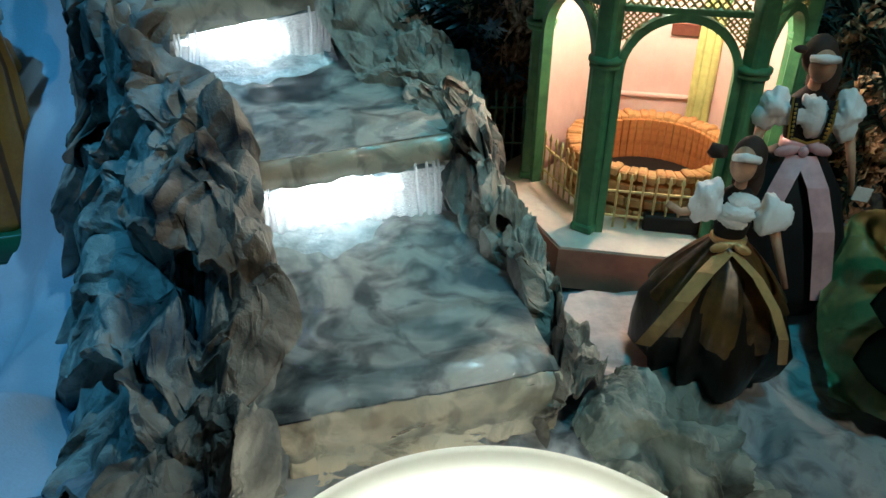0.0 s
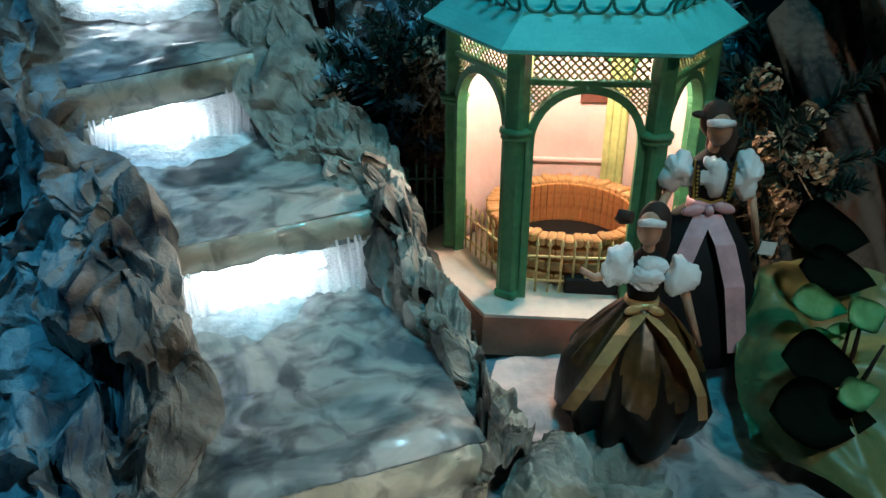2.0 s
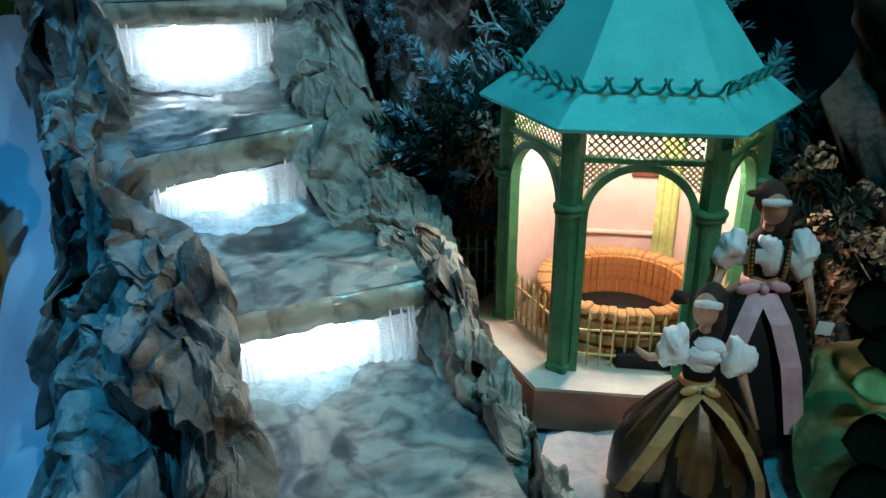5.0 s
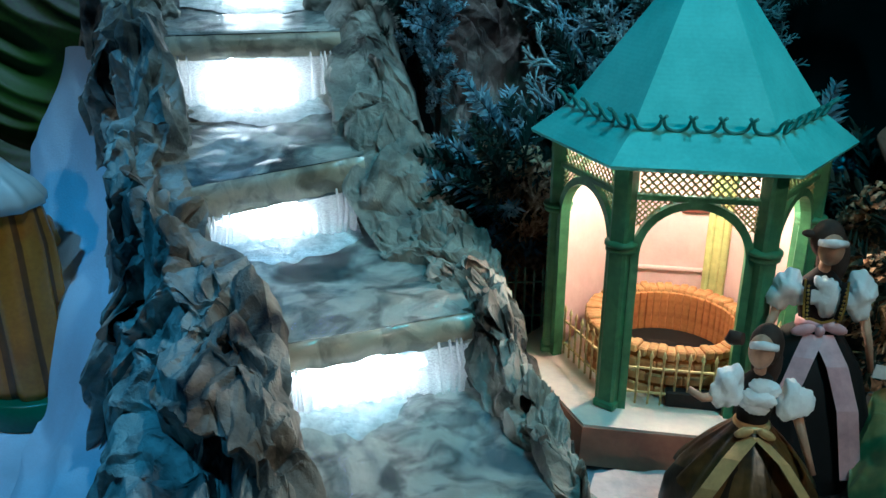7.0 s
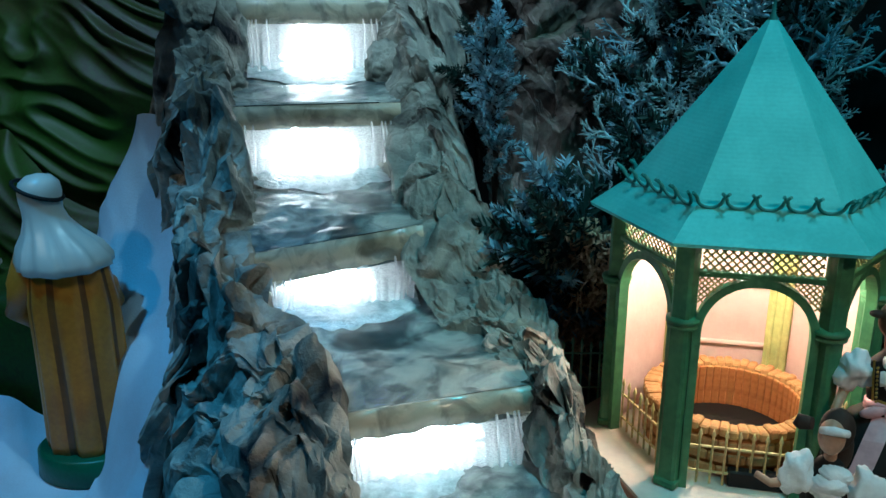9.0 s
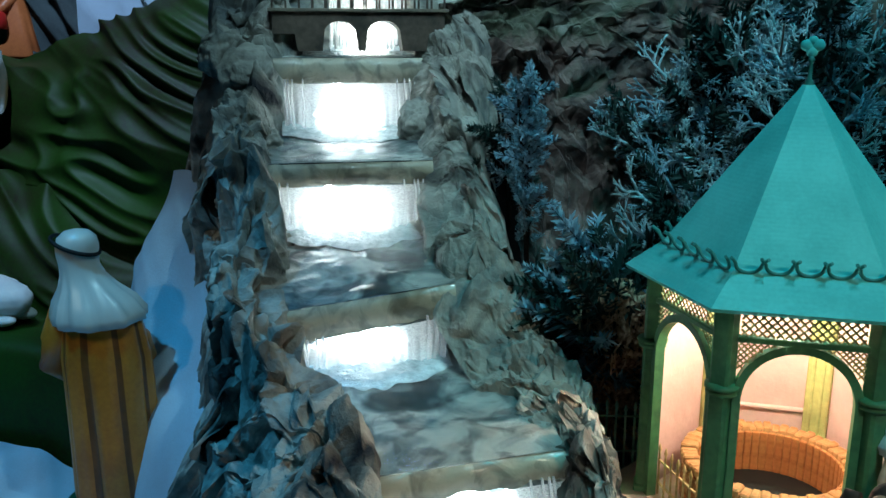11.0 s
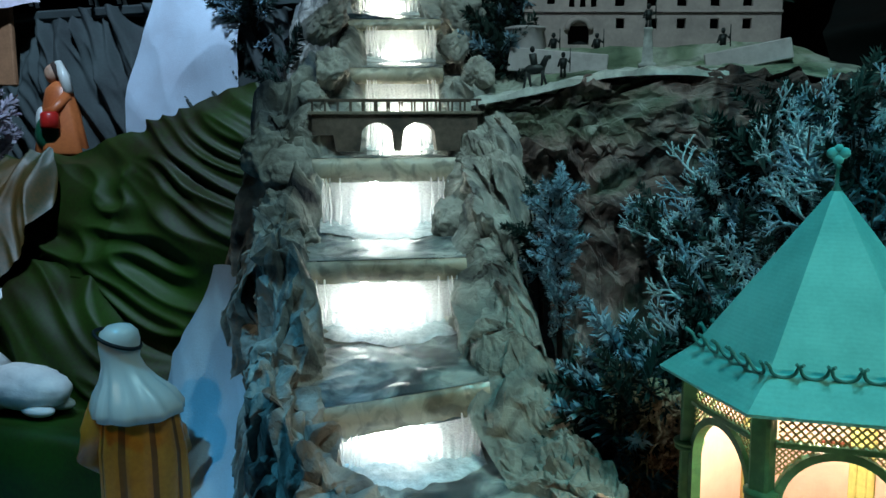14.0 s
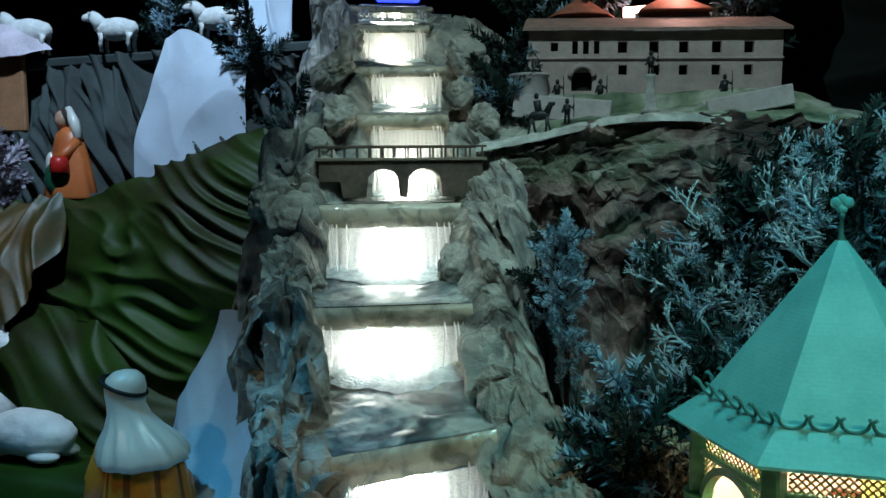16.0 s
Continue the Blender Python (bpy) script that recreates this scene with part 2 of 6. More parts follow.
def add_lathe(bm, profile, n=24, m=None, index=0, squash=1.0, wobble=None):
    """Turns a list of (radius, height) about z."""
    m = m or Matrix()
    rings = []
    for r, z in profile:
        ring = []
        for i in range(n):
            a = 2 * math.pi * i / n
            w = wobble(a, z) if wobble else 1.0
            ring.append(bm.verts.new(m @ Vector((r * w * math.cos(a), r * w * squash * math.sin(a), z))))
        rings.append(ring)
    for a, b in zip(rings, rings[1:]):
        for i in range(n):
            f = bm.faces.new((a[i], a[(i + 1) % n], b[(i + 1) % n], b[i]))
            f.material_index, f.smooth = index, True
    for ring, flip in ((rings[0], True), (rings[-1], False)):
        f = bm.faces.new(ring[::-1] if flip else ring)
        f.material_index = index
    return bm


def add_tube(bm, points, radii, n=6, index=0, flat=1.0):
    """A tapered tube along points."""
    pts = [Vector(p) for p in points]
    rings = []
    for i, p in enumerate(pts):
        d = (pts[min(i + 1, len(pts) - 1)] - pts[max(i - 1, 0)]).normalized()
        side = d.cross(Vector((0, 0, 1)))
        side = side.normalized() if side.length > 0.05 else Vector((1, 0, 0))
        up = side.cross(d).normalized()
        r = radii[i] if isinstance(radii, (list, tuple)) else radii
        rings.append([bm.verts.new(p + side * r * math.cos(2 * math.pi * k / n) + up * r * flat * math.sin(2 * math.pi * k / n)) for k in range(n)])
    for a, b in zip(rings, rings[1:]):
        for k in range(n):
            f = bm.faces.new((a[k], a[(k + 1) % n], b[(k + 1) % n], b[k]))
            f.material_index, f.smooth = index, True
    for ring in (rings[0][::-1], rings[-1]):
        f = bm.faces.new(ring)
        f.material_index = index
    return bm


def add_ball(bm, c, rx, ry, rz, index=0, sub=2, turn=None):
    r = bmesh.ops.create_icosphere(bm, subdivisions=sub, radius=1, matrix=Matrix.Translation(c) @ (turn or Matrix()) @ Matrix.Diagonal((rx, ry, rz, 1)))
    for v in r["verts"]:
        for f in v.link_faces:
            f.material_index, f.smooth = index, True
    return r["verts"]


def spline(rows, t):
    """Catmull-Rom through rows of equal length, t from 0 to len(rows) - 1."""
    i = min(int(t), len(rows) - 2)
    u = t - i
    p0, p1, p2, p3 = (rows[max(0, min(len(rows) - 1, k))] for k in (i - 1, i, i + 1, i + 2))
    return p1 + 0.5 * u * (p2 - p0 + u * (2 * p0 - 5 * p1 + 4 * p2 - p3 + u * (3 * (p1 - p2) + p3 - p0)))


def folds(cu, cv, cell, rnd):
    """Random offsets on an uneven net of nodes, carried straight across its triangles, so that flat facets meet in sharp folds."""
    def net(x, y, heavy):
        nu, nv = int(x.max()) + 3, int(y.max()) + 3
        nodes = rnd.normal(0, 1, (nu, nv, 3))
        nodes = np.clip(nodes * np.abs(nodes) ** 0.4, -1.7, 1.7) if heavy else nodes
        flip = rnd.random((nu, nv)) < 0.5
        a, b = np.floor(x).astype(int), np.floor(y).astype(int)
        s, t = (x - a)[..., None], (y - b)[..., None]
        p00, p10, p01, p11 = nodes[a, b], nodes[a + 1, b], nodes[a, b + 1], nodes[a + 1, b + 1]
        one = np.where(s + t < 1, p00 + s * (p10 - p00) + t * (p01 - p00), p11 + (1 - s) * (p01 - p11) + (1 - t) * (p10 - p11))
        two = np.where(s > t, p00 + s * (p10 - p00) + t * (p11 - p10), p00 + t * (p01 - p00) + s * (p11 - p01))
        return np.where(flip[a, b][..., None], one, two)

    i, j = np.meshgrid(np.arange(cu, dtype=float), np.arange(cv, dtype=float), indexing="ij")
    turn = rnd.uniform(0.2, 1.3)
    x, y = (i * math.cos(turn) - j * math.sin(turn)) / cell, (i * math.sin(turn) + j * math.cos(turn)) / cell
    x, y = x - x.min(), y - y.min()
    bend = np.clip(net(x / 1.7, y / 1.7, False), -2, 2) * 0.55
    x, y = x + bend[..., 0], (y + bend[..., 1]) * rnd.uniform(0.6, 1.0)
    return net(x - x.min(), y - y.min(), True)


def sheet(rows, nu, nv, amount=1.0, size=1.0, edge=None, levels=3, m=None):
    """Crushed paper lofted through rows of points. nu, nv: its rough length and width in cells of 6 mm; levels: how fine it is cut."""
    table = np.array(rows, float)
    cell = (2.0, 1.3, 0.65, 0.36)[levels - 1]
    cu, cv = max(8, int(nu / cell)), max(8, int(nv / cell))
    lines = np.array([spline(table, i / cu * (len(table) - 1)) for i in range(cu + 1)])
    base = np.stack([spline(lines.transpose(1, 0, 2), j / cv * (lines.shape[1] - 1)) for j in range(cv + 1)], axis=1)
    nrm = np.cross(np.gradient(base, axis=0), np.gradient(base, axis=1))
    nrm /= np.linalg.norm(nrm, axis=2, keepdims=True) + 1e-9
    rnd = np.random.default_rng(int(abs(table.sum()) * 1000) % 99991)
    push = 0
    for wave, deep in ((0.090, 0.026), (0.046, 0.0125), (0.021, 0.0046), (0.0095, 0.0015)):
        if wave * size / (cell * 0.006) < 2:
            continue
        off = folds(cu + 1, cv + 1, wave * size / (cell * 0.006), rnd)
        push = push + (nrm * off[..., :1] + 0.6 * off) * deep * size * amount
    if edge == "inner":
        run = np.arange(cv + 1) / cv
        push *= np.clip(0.25 + 2.6 * run, 0, 1)[None, :, None]
        water = (base[:, 0] - base[:, -1]) * (1, 1, 0)
        water = (water / np.linalg.norm(water, axis=1, keepdims=True))[:, None]
        over = np.maximum(0, (push * water).sum(axis=2) - (0.004 + 0.045 * run)[None])
        push = push - over[..., None] * water
    if edge == "front":
        push *= np.clip(np.arange(cu + 1) / cu * 8 - 0.3, 0, 1)[:, None, None]
    verts = (base + push).reshape(-1, 3)
    if m:
        verts = verts + np.array(m.translation)
    i, j = np.meshgrid(np.arange(cu), np.arange(cv), indexing="ij")
    a = (i * (cv + 1) + j).ravel()
    quads = np.stack([a, a + cv + 1, a + cv + 2, a + 1], axis=1)
    me = bpy.data.meshes.new("mesh")
    me.from_pydata(verts.tolist(), [], quads.tolist())
    me.polygons.foreach_set("use_smooth", [levels < 4] * len(me.polygons))
    bm = bmesh.new()
    bm.from_mesh(me)
    bpy.data.meshes.remove(me)
    return bm


def drape(rows, nu, nv, folds=0.02, freq=14.0, along=(1, 0, 0), seed=0.0, fine=0.3):
    """Cloth lofted through rows of points, with long soft folds across the direction along."""
    table = np.array(rows, float)
    bm = bmesh.new()
    base = np.zeros((nu, nv, 3))
    for i in range(nu):
        row = spline(table, i / (nu - 1) * (len(table) - 1))
        for j in range(nv):
            base[i, j] = spline(row, j / (nv - 1) * (len(row) - 1))
    nrm = np.cross(np.gradient(base, axis=0), np.gradient(base, axis=1))
    nrm /= np.linalg.norm(nrm, axis=2, keepdims=True) + 1e-9
    al = Vector(along)
    grid = []
    for i in range(nu):
        line = []
        for j in range(nv):
            p, n = Vector(base[i, j]), Vector(nrm[i, j])
            run = p - al * p.dot(al)
            q = Vector((p.dot(al) * freq * 0.30, run.x * 1.6 + run.y, run.z * 1.6)) + Vector(noise.noise_vector(p * 2.5)) * 0.7
            h = folds * (0.9 - 2.2 * abs(noise.noise(q + Vector((seed, 0, 0))))) + folds * fine * (0.6 - 2.0 * abs(noise.noise(q * 2.3 + Vector((0, seed, 7))))) + folds * 0.6 * noise.noise(p * 4 + Vector((0, seed, 0)))
            line.append(bm.verts.new(p + n * h))
        grid.append(line)
    for i in range(nu - 1):
        for j in range(nv - 1):
            bm.faces.new((grid[i][j], grid[i + 1][j], grid[i + 1][j + 1], grid[i][j + 1])).smooth = True
    bmesh.ops.recalc_face_normals(bm, faces=bm.faces)
    return bm


# ---- the setting: the hall, the display ground ----
floor = thing("floor", box(8, 8, 0.1, pose(-0.5, 0.5, -0.75)), BLACK, "dark floor of the exhibition hall", "floor", kind="structure")
for nm, sx, sy, x, y in (("wall_north", 8, 0.1, -0.5, 3.6), ("wall_south", 8, 0.1, -0.5, -3.6), ("wall_east", 0.1, 7.1, 3.5, 0.0), ("wall_west", 0.1, 7.1, -4.5, 0.0)):
    thing(nm, box(sx, sy, 3.6, pose(x, y, -0.65)), BLACK_CLOTH, "dark curtained wall of the hall", "wall", kind="structure")
thing("ceiling", box(8, 7.3, 0.1, pose(-0.5, 0, 2.95)), BLACK_CLOTH, "dark ceiling of the hall", "ceiling", kind="structure")

# the display ground: one uneven sheet of stained paper on a table
rows = [[(x, y, -0.058 if x > -0.4 else -0.058 - 0.30 * min(1, (-0.4 - x) / 0.5)) for x in (-2.6, -1.6, -0.9, -0.45, -0.1, 0.2, 0.6, 1.1)] for y in (-0.75, -0.5, -0.25, 0.0, 0.3, 0.7, 1.3, 1.9)]
thing("ground", sheet(rows, 400, 600, 0.34, 0.9, None, 2), GROUND_PAPER, "grey-blue stained paper covering the display table", "ground", kind="structure")

# ---- the cascade ----
U, V = Vector((0.905, 0.425, 0)), Vector((-0.425, 0.905, 0))
# each tier: left and right end of its lip, the height of the water at the foot of the next tier, how deep its front board is
TIERS = [
    ((-0.278, -0.504, 0.019), (-0.1, -0.416, 0.023), 0.01, 0.03),
    ((-0.437, -0.223, 0.087), (-0.241, -0.128, 0.103), 0.108, 0.03),
    ((-0.611, 0.015, 0.187), (-0.434, 0.108, 0.216), 0.25, 0.042),
    ((-0.767, 0.224, 0.358), (-0.531, 0.332, 0.359), 0.398, 0.034),
    ((-0.816, 0.405, 0.524), (-0.6, 0.505, 0.524), 0.535, 0.042),
    ((-0.794, 0.581, 0.702), (-0.668, 0.643, 0.702), 0.728, 0.03),
    ((-0.853, 0.727, 0.818), (-0.719, 0.789, 0.821), 0.85, 0.022),
    ((-0.94, 0.859, 0.937), (-0.802, 0.924, 0.939), 0.965, 0.018),
    ((-0.985, 0.965, 1.005), (-0.830, 1.035, 1.005), 1.01, 0.015),
]
cascade = empty("cascade", -0.19, -0.47, -0.05, "stepped indoor waterfall of wet paper-covered boards with lit water", "waterfall")
OFF = Matrix.Translation((0.19, 0.47, 0.05))


def lattice_top(bm, a, b, c, d, nu, nv, rough, seed, m):
    """A patch between front edge a-b and back edge c-d, slightly uneven."""
    grid = []
    for i in range(nu):
        v = i / (nu - 1)
        line = []
        for j in range(nv):
            p = (a.lerp(b, j / (nv - 1))).lerp(c.lerp(d, j / (nv - 1)), v)
            w = rough * (noise.noise(p * 18 + Vector((seed, 0, 0))) + 0.7 * noise.noise(p * 55 + Vector((seed, 0, 0)))) * min(1, 6 * v + 0.15)
            line.append(bm.verts.new(m @ (p + Vector((0, 0, w)))))
        grid.append(line)
    for i in range(nu - 1):
        for j in range(nv - 1):
            bm.faces.new((grid[i][j], grid[i][j + 1], grid[i + 1][j + 1], grid[i + 1][j])).smooth = True
    return grid


for k in range(len(TIERS)):
    (lx, ly, zl), (rx, ry, zr), back, thick = TIERS[k]
    L, R, z = Vector((lx, ly, zl)), Vector((rx, ry, zr)), (zl + zr) / 2
    if k + 1 < len(TIERS):
        (nlx, nly, nzl), (nrx, nry, nzr), _, nthick = TIERS[k + 1]
        BL, BR = Vector((nlx, nly, back)) + V * 0.05, Vector((nrx, nry, back)) + V * 0.05
    else:
        BL, BR = L + V * 0.2, R + V * 0.2
    side = U * (0.035 if k == 0 else 0.05)
    # the step: a wet paper-covered board with a rolled front edge
    A, B, C, D = L - side, R + side * 0.3, BL - side, BR + side
    net = [[A.lerp(C, v).lerp(B.lerp(D, v), u) for u in (0, 0.33, 0.67, 1)] for v in (0, 0.2, 0.5, 0.8, 1)]
    bm = sheet(net, (C - A).length / 0.006, (B - A).length / 0.006, 0.24 if k < 4 else 0.3, 0.9 if k < 4 else 0.6, "front", 3, OFF)
    front = [bm.verts.new(OFF @ (A.lerp(B, j / 35) + Vector((0, 0, -0.0015)))) for j in range(36)]
    prev = front
    for dy, dz in ((-0.006, -0.004), (-0.009, -0.012), (-0.008, -thick), (0.012, -thick - 0.001)):
        ring = [bm.verts.new(v.co + V * dy + V * 0.003 * noise.noise((j * 0.35, k * 4.0, dz * 90)) + Vector((0, 0, dz + 0.005 * noise.noise((j * 0.28, k * 7.0, 0.5)) + 0.002 * math.sin(j * 1.3 + k)))) for j, v in enumerate(front)]
        for j in range(len(ring) - 1):
            f = bm.faces.new((prev[j + 1], prev[j], ring[j], ring[j + 1]))
            f.smooth, f.material_index = True, 1
        prev = ring
    step = part("step", bm, [WET, LIP], cascade)
    # the board that shows beneath the lip, paler and soaked
    if k:
        bm = bmesh.new()
        wide = (R - L).length + 0.03
        ang = math.degrees(math.atan2(R.y - L.y, R.x - L.x))
        mid = (L + R) / 2 + V * 0.002
        add_box(bm, wide, 0.010, thick, OFF @ pose(mid.x, mid.y, z - thick - 0.003, 0, -math.degrees(math.asin((zr - zl) / (R - L).length)), ang), 0.003)
        part("lip_board", bm, LIP, cascade, "soaked pale board edge")
    # a film of water on the step
    bm = bmesh.new()
    lattice_top(bm, L + Vector((0, 0, 0.004)), R + Vector((0, 0, 0.004)), BL + Vector((0, 0, 0.006)), BR + Vector((0, 0, 0.006)), 40, 30, 0.0012, k * 3.0 + 50, OFF)
    film = part("water_film", bm, WATER, cascade, "thin rippling water")
    film.visible_shadow = False
    # the lamp behind the fall, and the falling water in front of it
    if k + 1 < len(TIERS):
        NL, NR = Vector((nlx, nly, 0)), Vector((nrx, nry, 0))
        top_at = lambda u: nzl + (nzr - nzl) * u - nthick
        drop = top_at(0.5) - back
        ang = math.degrees(math.atan2(NR.y - NL.y, NR.x - NL.x))
        mid = (NL + NR) / 2 + V * 0.035
        wide = (NR - NL).length
        bm = bmesh.new()
        reach = wide * (0.39, 0.35, 0.31, 0.29, 0.34, 0.32, 0.32, 0.32)[k]
        cols = []
        for j in range(31):
            u = -1 + j / 15
            drop = top_at(0.5 + 0.5 * u * 2 * reach / wide) - back
            tall = drop * (0.30 + 0.66 * (1 - abs(u) ** 3)) * (0.80 + 0.42 * noise.noise((j * 0.31, k * 3.7, 0.5)) + 0.16 * noise.noise((j * 0.9, k * 5.1, 2.5)))
            tall = min(tall, drop * 0.97) * (1 if k < 4 else 0.72)
            low = drop * 0.02 + drop * 0.22 * max(0.0, abs(u) - 0.6) / 0.4 + drop * 0.10 * abs(noise.noise((j * 0.5, k * 2.3, 7.5)))
            q = mid + Vector((U.x, U.y, 0)) * (reach * u - wide * (0.05, 0.12, 0, 0, 0, 0, 0, 0)[k]) + Vector((0, 0, back))
            cols.append([bm.verts.new(OFF @ (q + V * d + Vector((0, 0, h)))) for d, h in ((0, low), (0, tall), (0.006, tall), (0.006, low))])
        for c0, c1 in zip(cols, cols[1:]):
            for a in range(4):
                bm.faces.new((c0[a], c1[a], c1[(a + 1) % 4], c0[(a + 1) % 4]))
        part("lamp", bm, LED if k < 4 else LED_SMALL, cascade, "white lamp behind the falling water")
        part("lamp_backing", box(wide + 0.14, 0.006, min(nzl, nzr) - back + 0.02, OFF @ pose(mid.x + V.x * 0.012, mid.y + V.y * 0.012, back - 0.03, 0, 0, ang)), WET, cascade)
        bm = bmesh.new()
        n = 60
        rnd = random.Random(k)
        line0 = None
        for j in range(n):
            u = -0.03 + 1.06 * j / (n - 1)
            p = NL.lerp(NR, u) - V * 0.010
            w = 0.003 * math.sin(j * 1.9 + k) + 0.002 * math.sin(j * 0.7) + rnd.uniform(-0.0015, 0.0015)
            edge_lift = 0.35 * max(0.0, abs(2 * u - 1) - 0.75) / 0.25 + rnd.uniform(0, 0.06)
            col = [bm.verts.new(OFF @ (p - V * (0.014 * (1 - t) ** 0.5 + w * (1 - t)) + Vector((0, 0, back + 0.002 + (top_at(u) - 0.006 - back) * t)))) for t in (edge_lift, 0.30 + edge_lift * 0.6, 0.55 + edge_lift * 0.3, 0.8, 1.0)]
            if line0:
                for a in range(4):
                    bm.faces.new((line0[a], col[a], col[a + 1], line0[a + 1])).smooth = True
            line0 = col
        fall = part("falling_water", bm, FOAM, cascade, "foaming sheet of falling water", smooth=True)
        fall.visible_shadow = False
        # strands at both ends of the fall
        for s in range(8):
            u = (0.01, 0.04, 0.08, 0.13, 0.99, 0.96, 0.92, 0.87)[s] + rnd.uniform(-0.015, 0.015)
            p = NL.lerp(NR, u) - V * 0.022
            top, low = top_at(u) + 0.004, back + rnd.uniform(0.0, 0.015)
            pts = [p + V * 0.012 + Vector((0, 0, top)), p + Vector((0.001, 0, top * 0.6 + low * 0.4)), p - V * 0.004 + Vector((rnd.uniform(-0.003, 0.003), 0, low))]
            st = part("water_strand", add_tube(bmesh.new(), [OFF @ q for q in pts], [0.0015, 0.0026, 0.0034], 6), FOAM, cascade)
            st.visible_shadow = False
        # splash at the foot of the fall, ragged at its rim
        bm = bmesh.new()
        fallen = (back - z) / ((NL + NR) / 2 - (Vector((lx, ly, 0)) + Vector((rx, ry, 0))) / 2).length
        nu2, nv2 = 16, 44
        grid = []
        for i in range(nu2):
            row = []
            for j in range(nv2):
                u, v = -0.02 + 1.04 * j / (nv2 - 1), i / (nu2 - 1)
                reach = (0.045 + 0.045 * math.sin(math.pi * min(1, max(0, u)))) * (1 + 0.35 * noise.noise(Vector((u * 9, k * 3.3, 0)))) * (1 if k < 4 else 0.45)
                p = NL.lerp(NR, u) + V * (0.028 - (0.028 + reach) * v) + Vector((0, 0, back + 0.004 * (1 - v) ** 2 - 0.008 * v ** 3 + 0.007 - fallen * max(0.0, reach * v - 0.01)))
                p = p + Vector((0, 0, 0.0030 * noise.noise(p * 120) + 0.002 * noise.noise(p * 260))) * (1.2 - v)
                row.append(bm.verts.new(OFF @ p))
            grid.append(row)
        for i in range(nu2 - 1):
            for j in range(nv2 - 1):
                bm.faces.new((grid[i][j], grid[i][j + 1], grid[i + 1][j + 1], grid[i + 1][j]))
        part("splash", bm, SPLASH, cascade, "white churned water", smooth=True)

(lx, ly, _), (rx, ry, _) = TIERS[0][:2]
mid = (Vector((lx, ly, 0)) + Vector((rx, ry, 0))) / 2 - V * 0.002
part("under_board", box(0.235, 0.006, 0.045, OFF @ pose(mid.x + V.x * 0.014, mid.y + V.y * 0.014, -0.052, 0, 0, 26), 0.002), LIP, cascade, "soaked board above the basin")

# clear plastic wrapped over the lowest lip, crinkled and hanging to the basin
L, R = Vector(TIERS[0][0]), Vector(TIERS[0][1])
net = [[L.lerp(R, u) + V * dy + Vector((0, 0, dz)) for u in (0, 0.33, 0.67, 1)] for dy, dz in ((0.03, 0.008), (-0.008, 0.005), (-0.016, -0.012), (-0.017, -0.030), (-0.022, -0.046))]
part("plastic_film", sheet(net, 18, 36, 0.35, 0.38, None, 4, OFF), CURTAIN, cascade, "clear crinkled plastic film").visible_shadow = False

# the blue lamp at the head of the cascade
bm = box(0.11, 0.02, 0.05, OFF @ pose(-0.905, 1.03, 1.02, 0, 0, 25), 0.004)
part("blue_lamp", bm, LED_BLUE, cascade, "deep blue lamp at the spring")

# the basin that catches the water
basin = bmesh.new()
glow = thing("basin_lamp", add_lathe(bmesh.new(), [(0.001, 0.0), (0.177, 0.0), (0.177, 0.003), (0.001, 0.003)], 40), LED_BASIN, "flat round lamp under the basin", "lamp", at=pose(-0.108, -0.662, -0.037))
add_lathe(basin, [(0.01, -0.032), (0.172, -0.030), (0.181, -0.012), (0.184, -0.008), (0.188, -0.012), (0.184, -0.042), (0.05, -0.045)], 96)
thing("basin", basin, BASIN, "round milky white plastic basin below the waterfall", "basin", smooth=True, at=pose(-0.108, -0.662, 0.003))
bm = bmesh.new()
add_lathe(bm, [(0.001, 0.0), (0.166, 0.0005), (0.166, 0.001), (0.001, 0.0015)], 60)
thing("basin_water", bm, WATER, "shallow clear water standing in the basin", "water", at=pose(-0.108, -0.662, -0.019)).visible_shadow = False

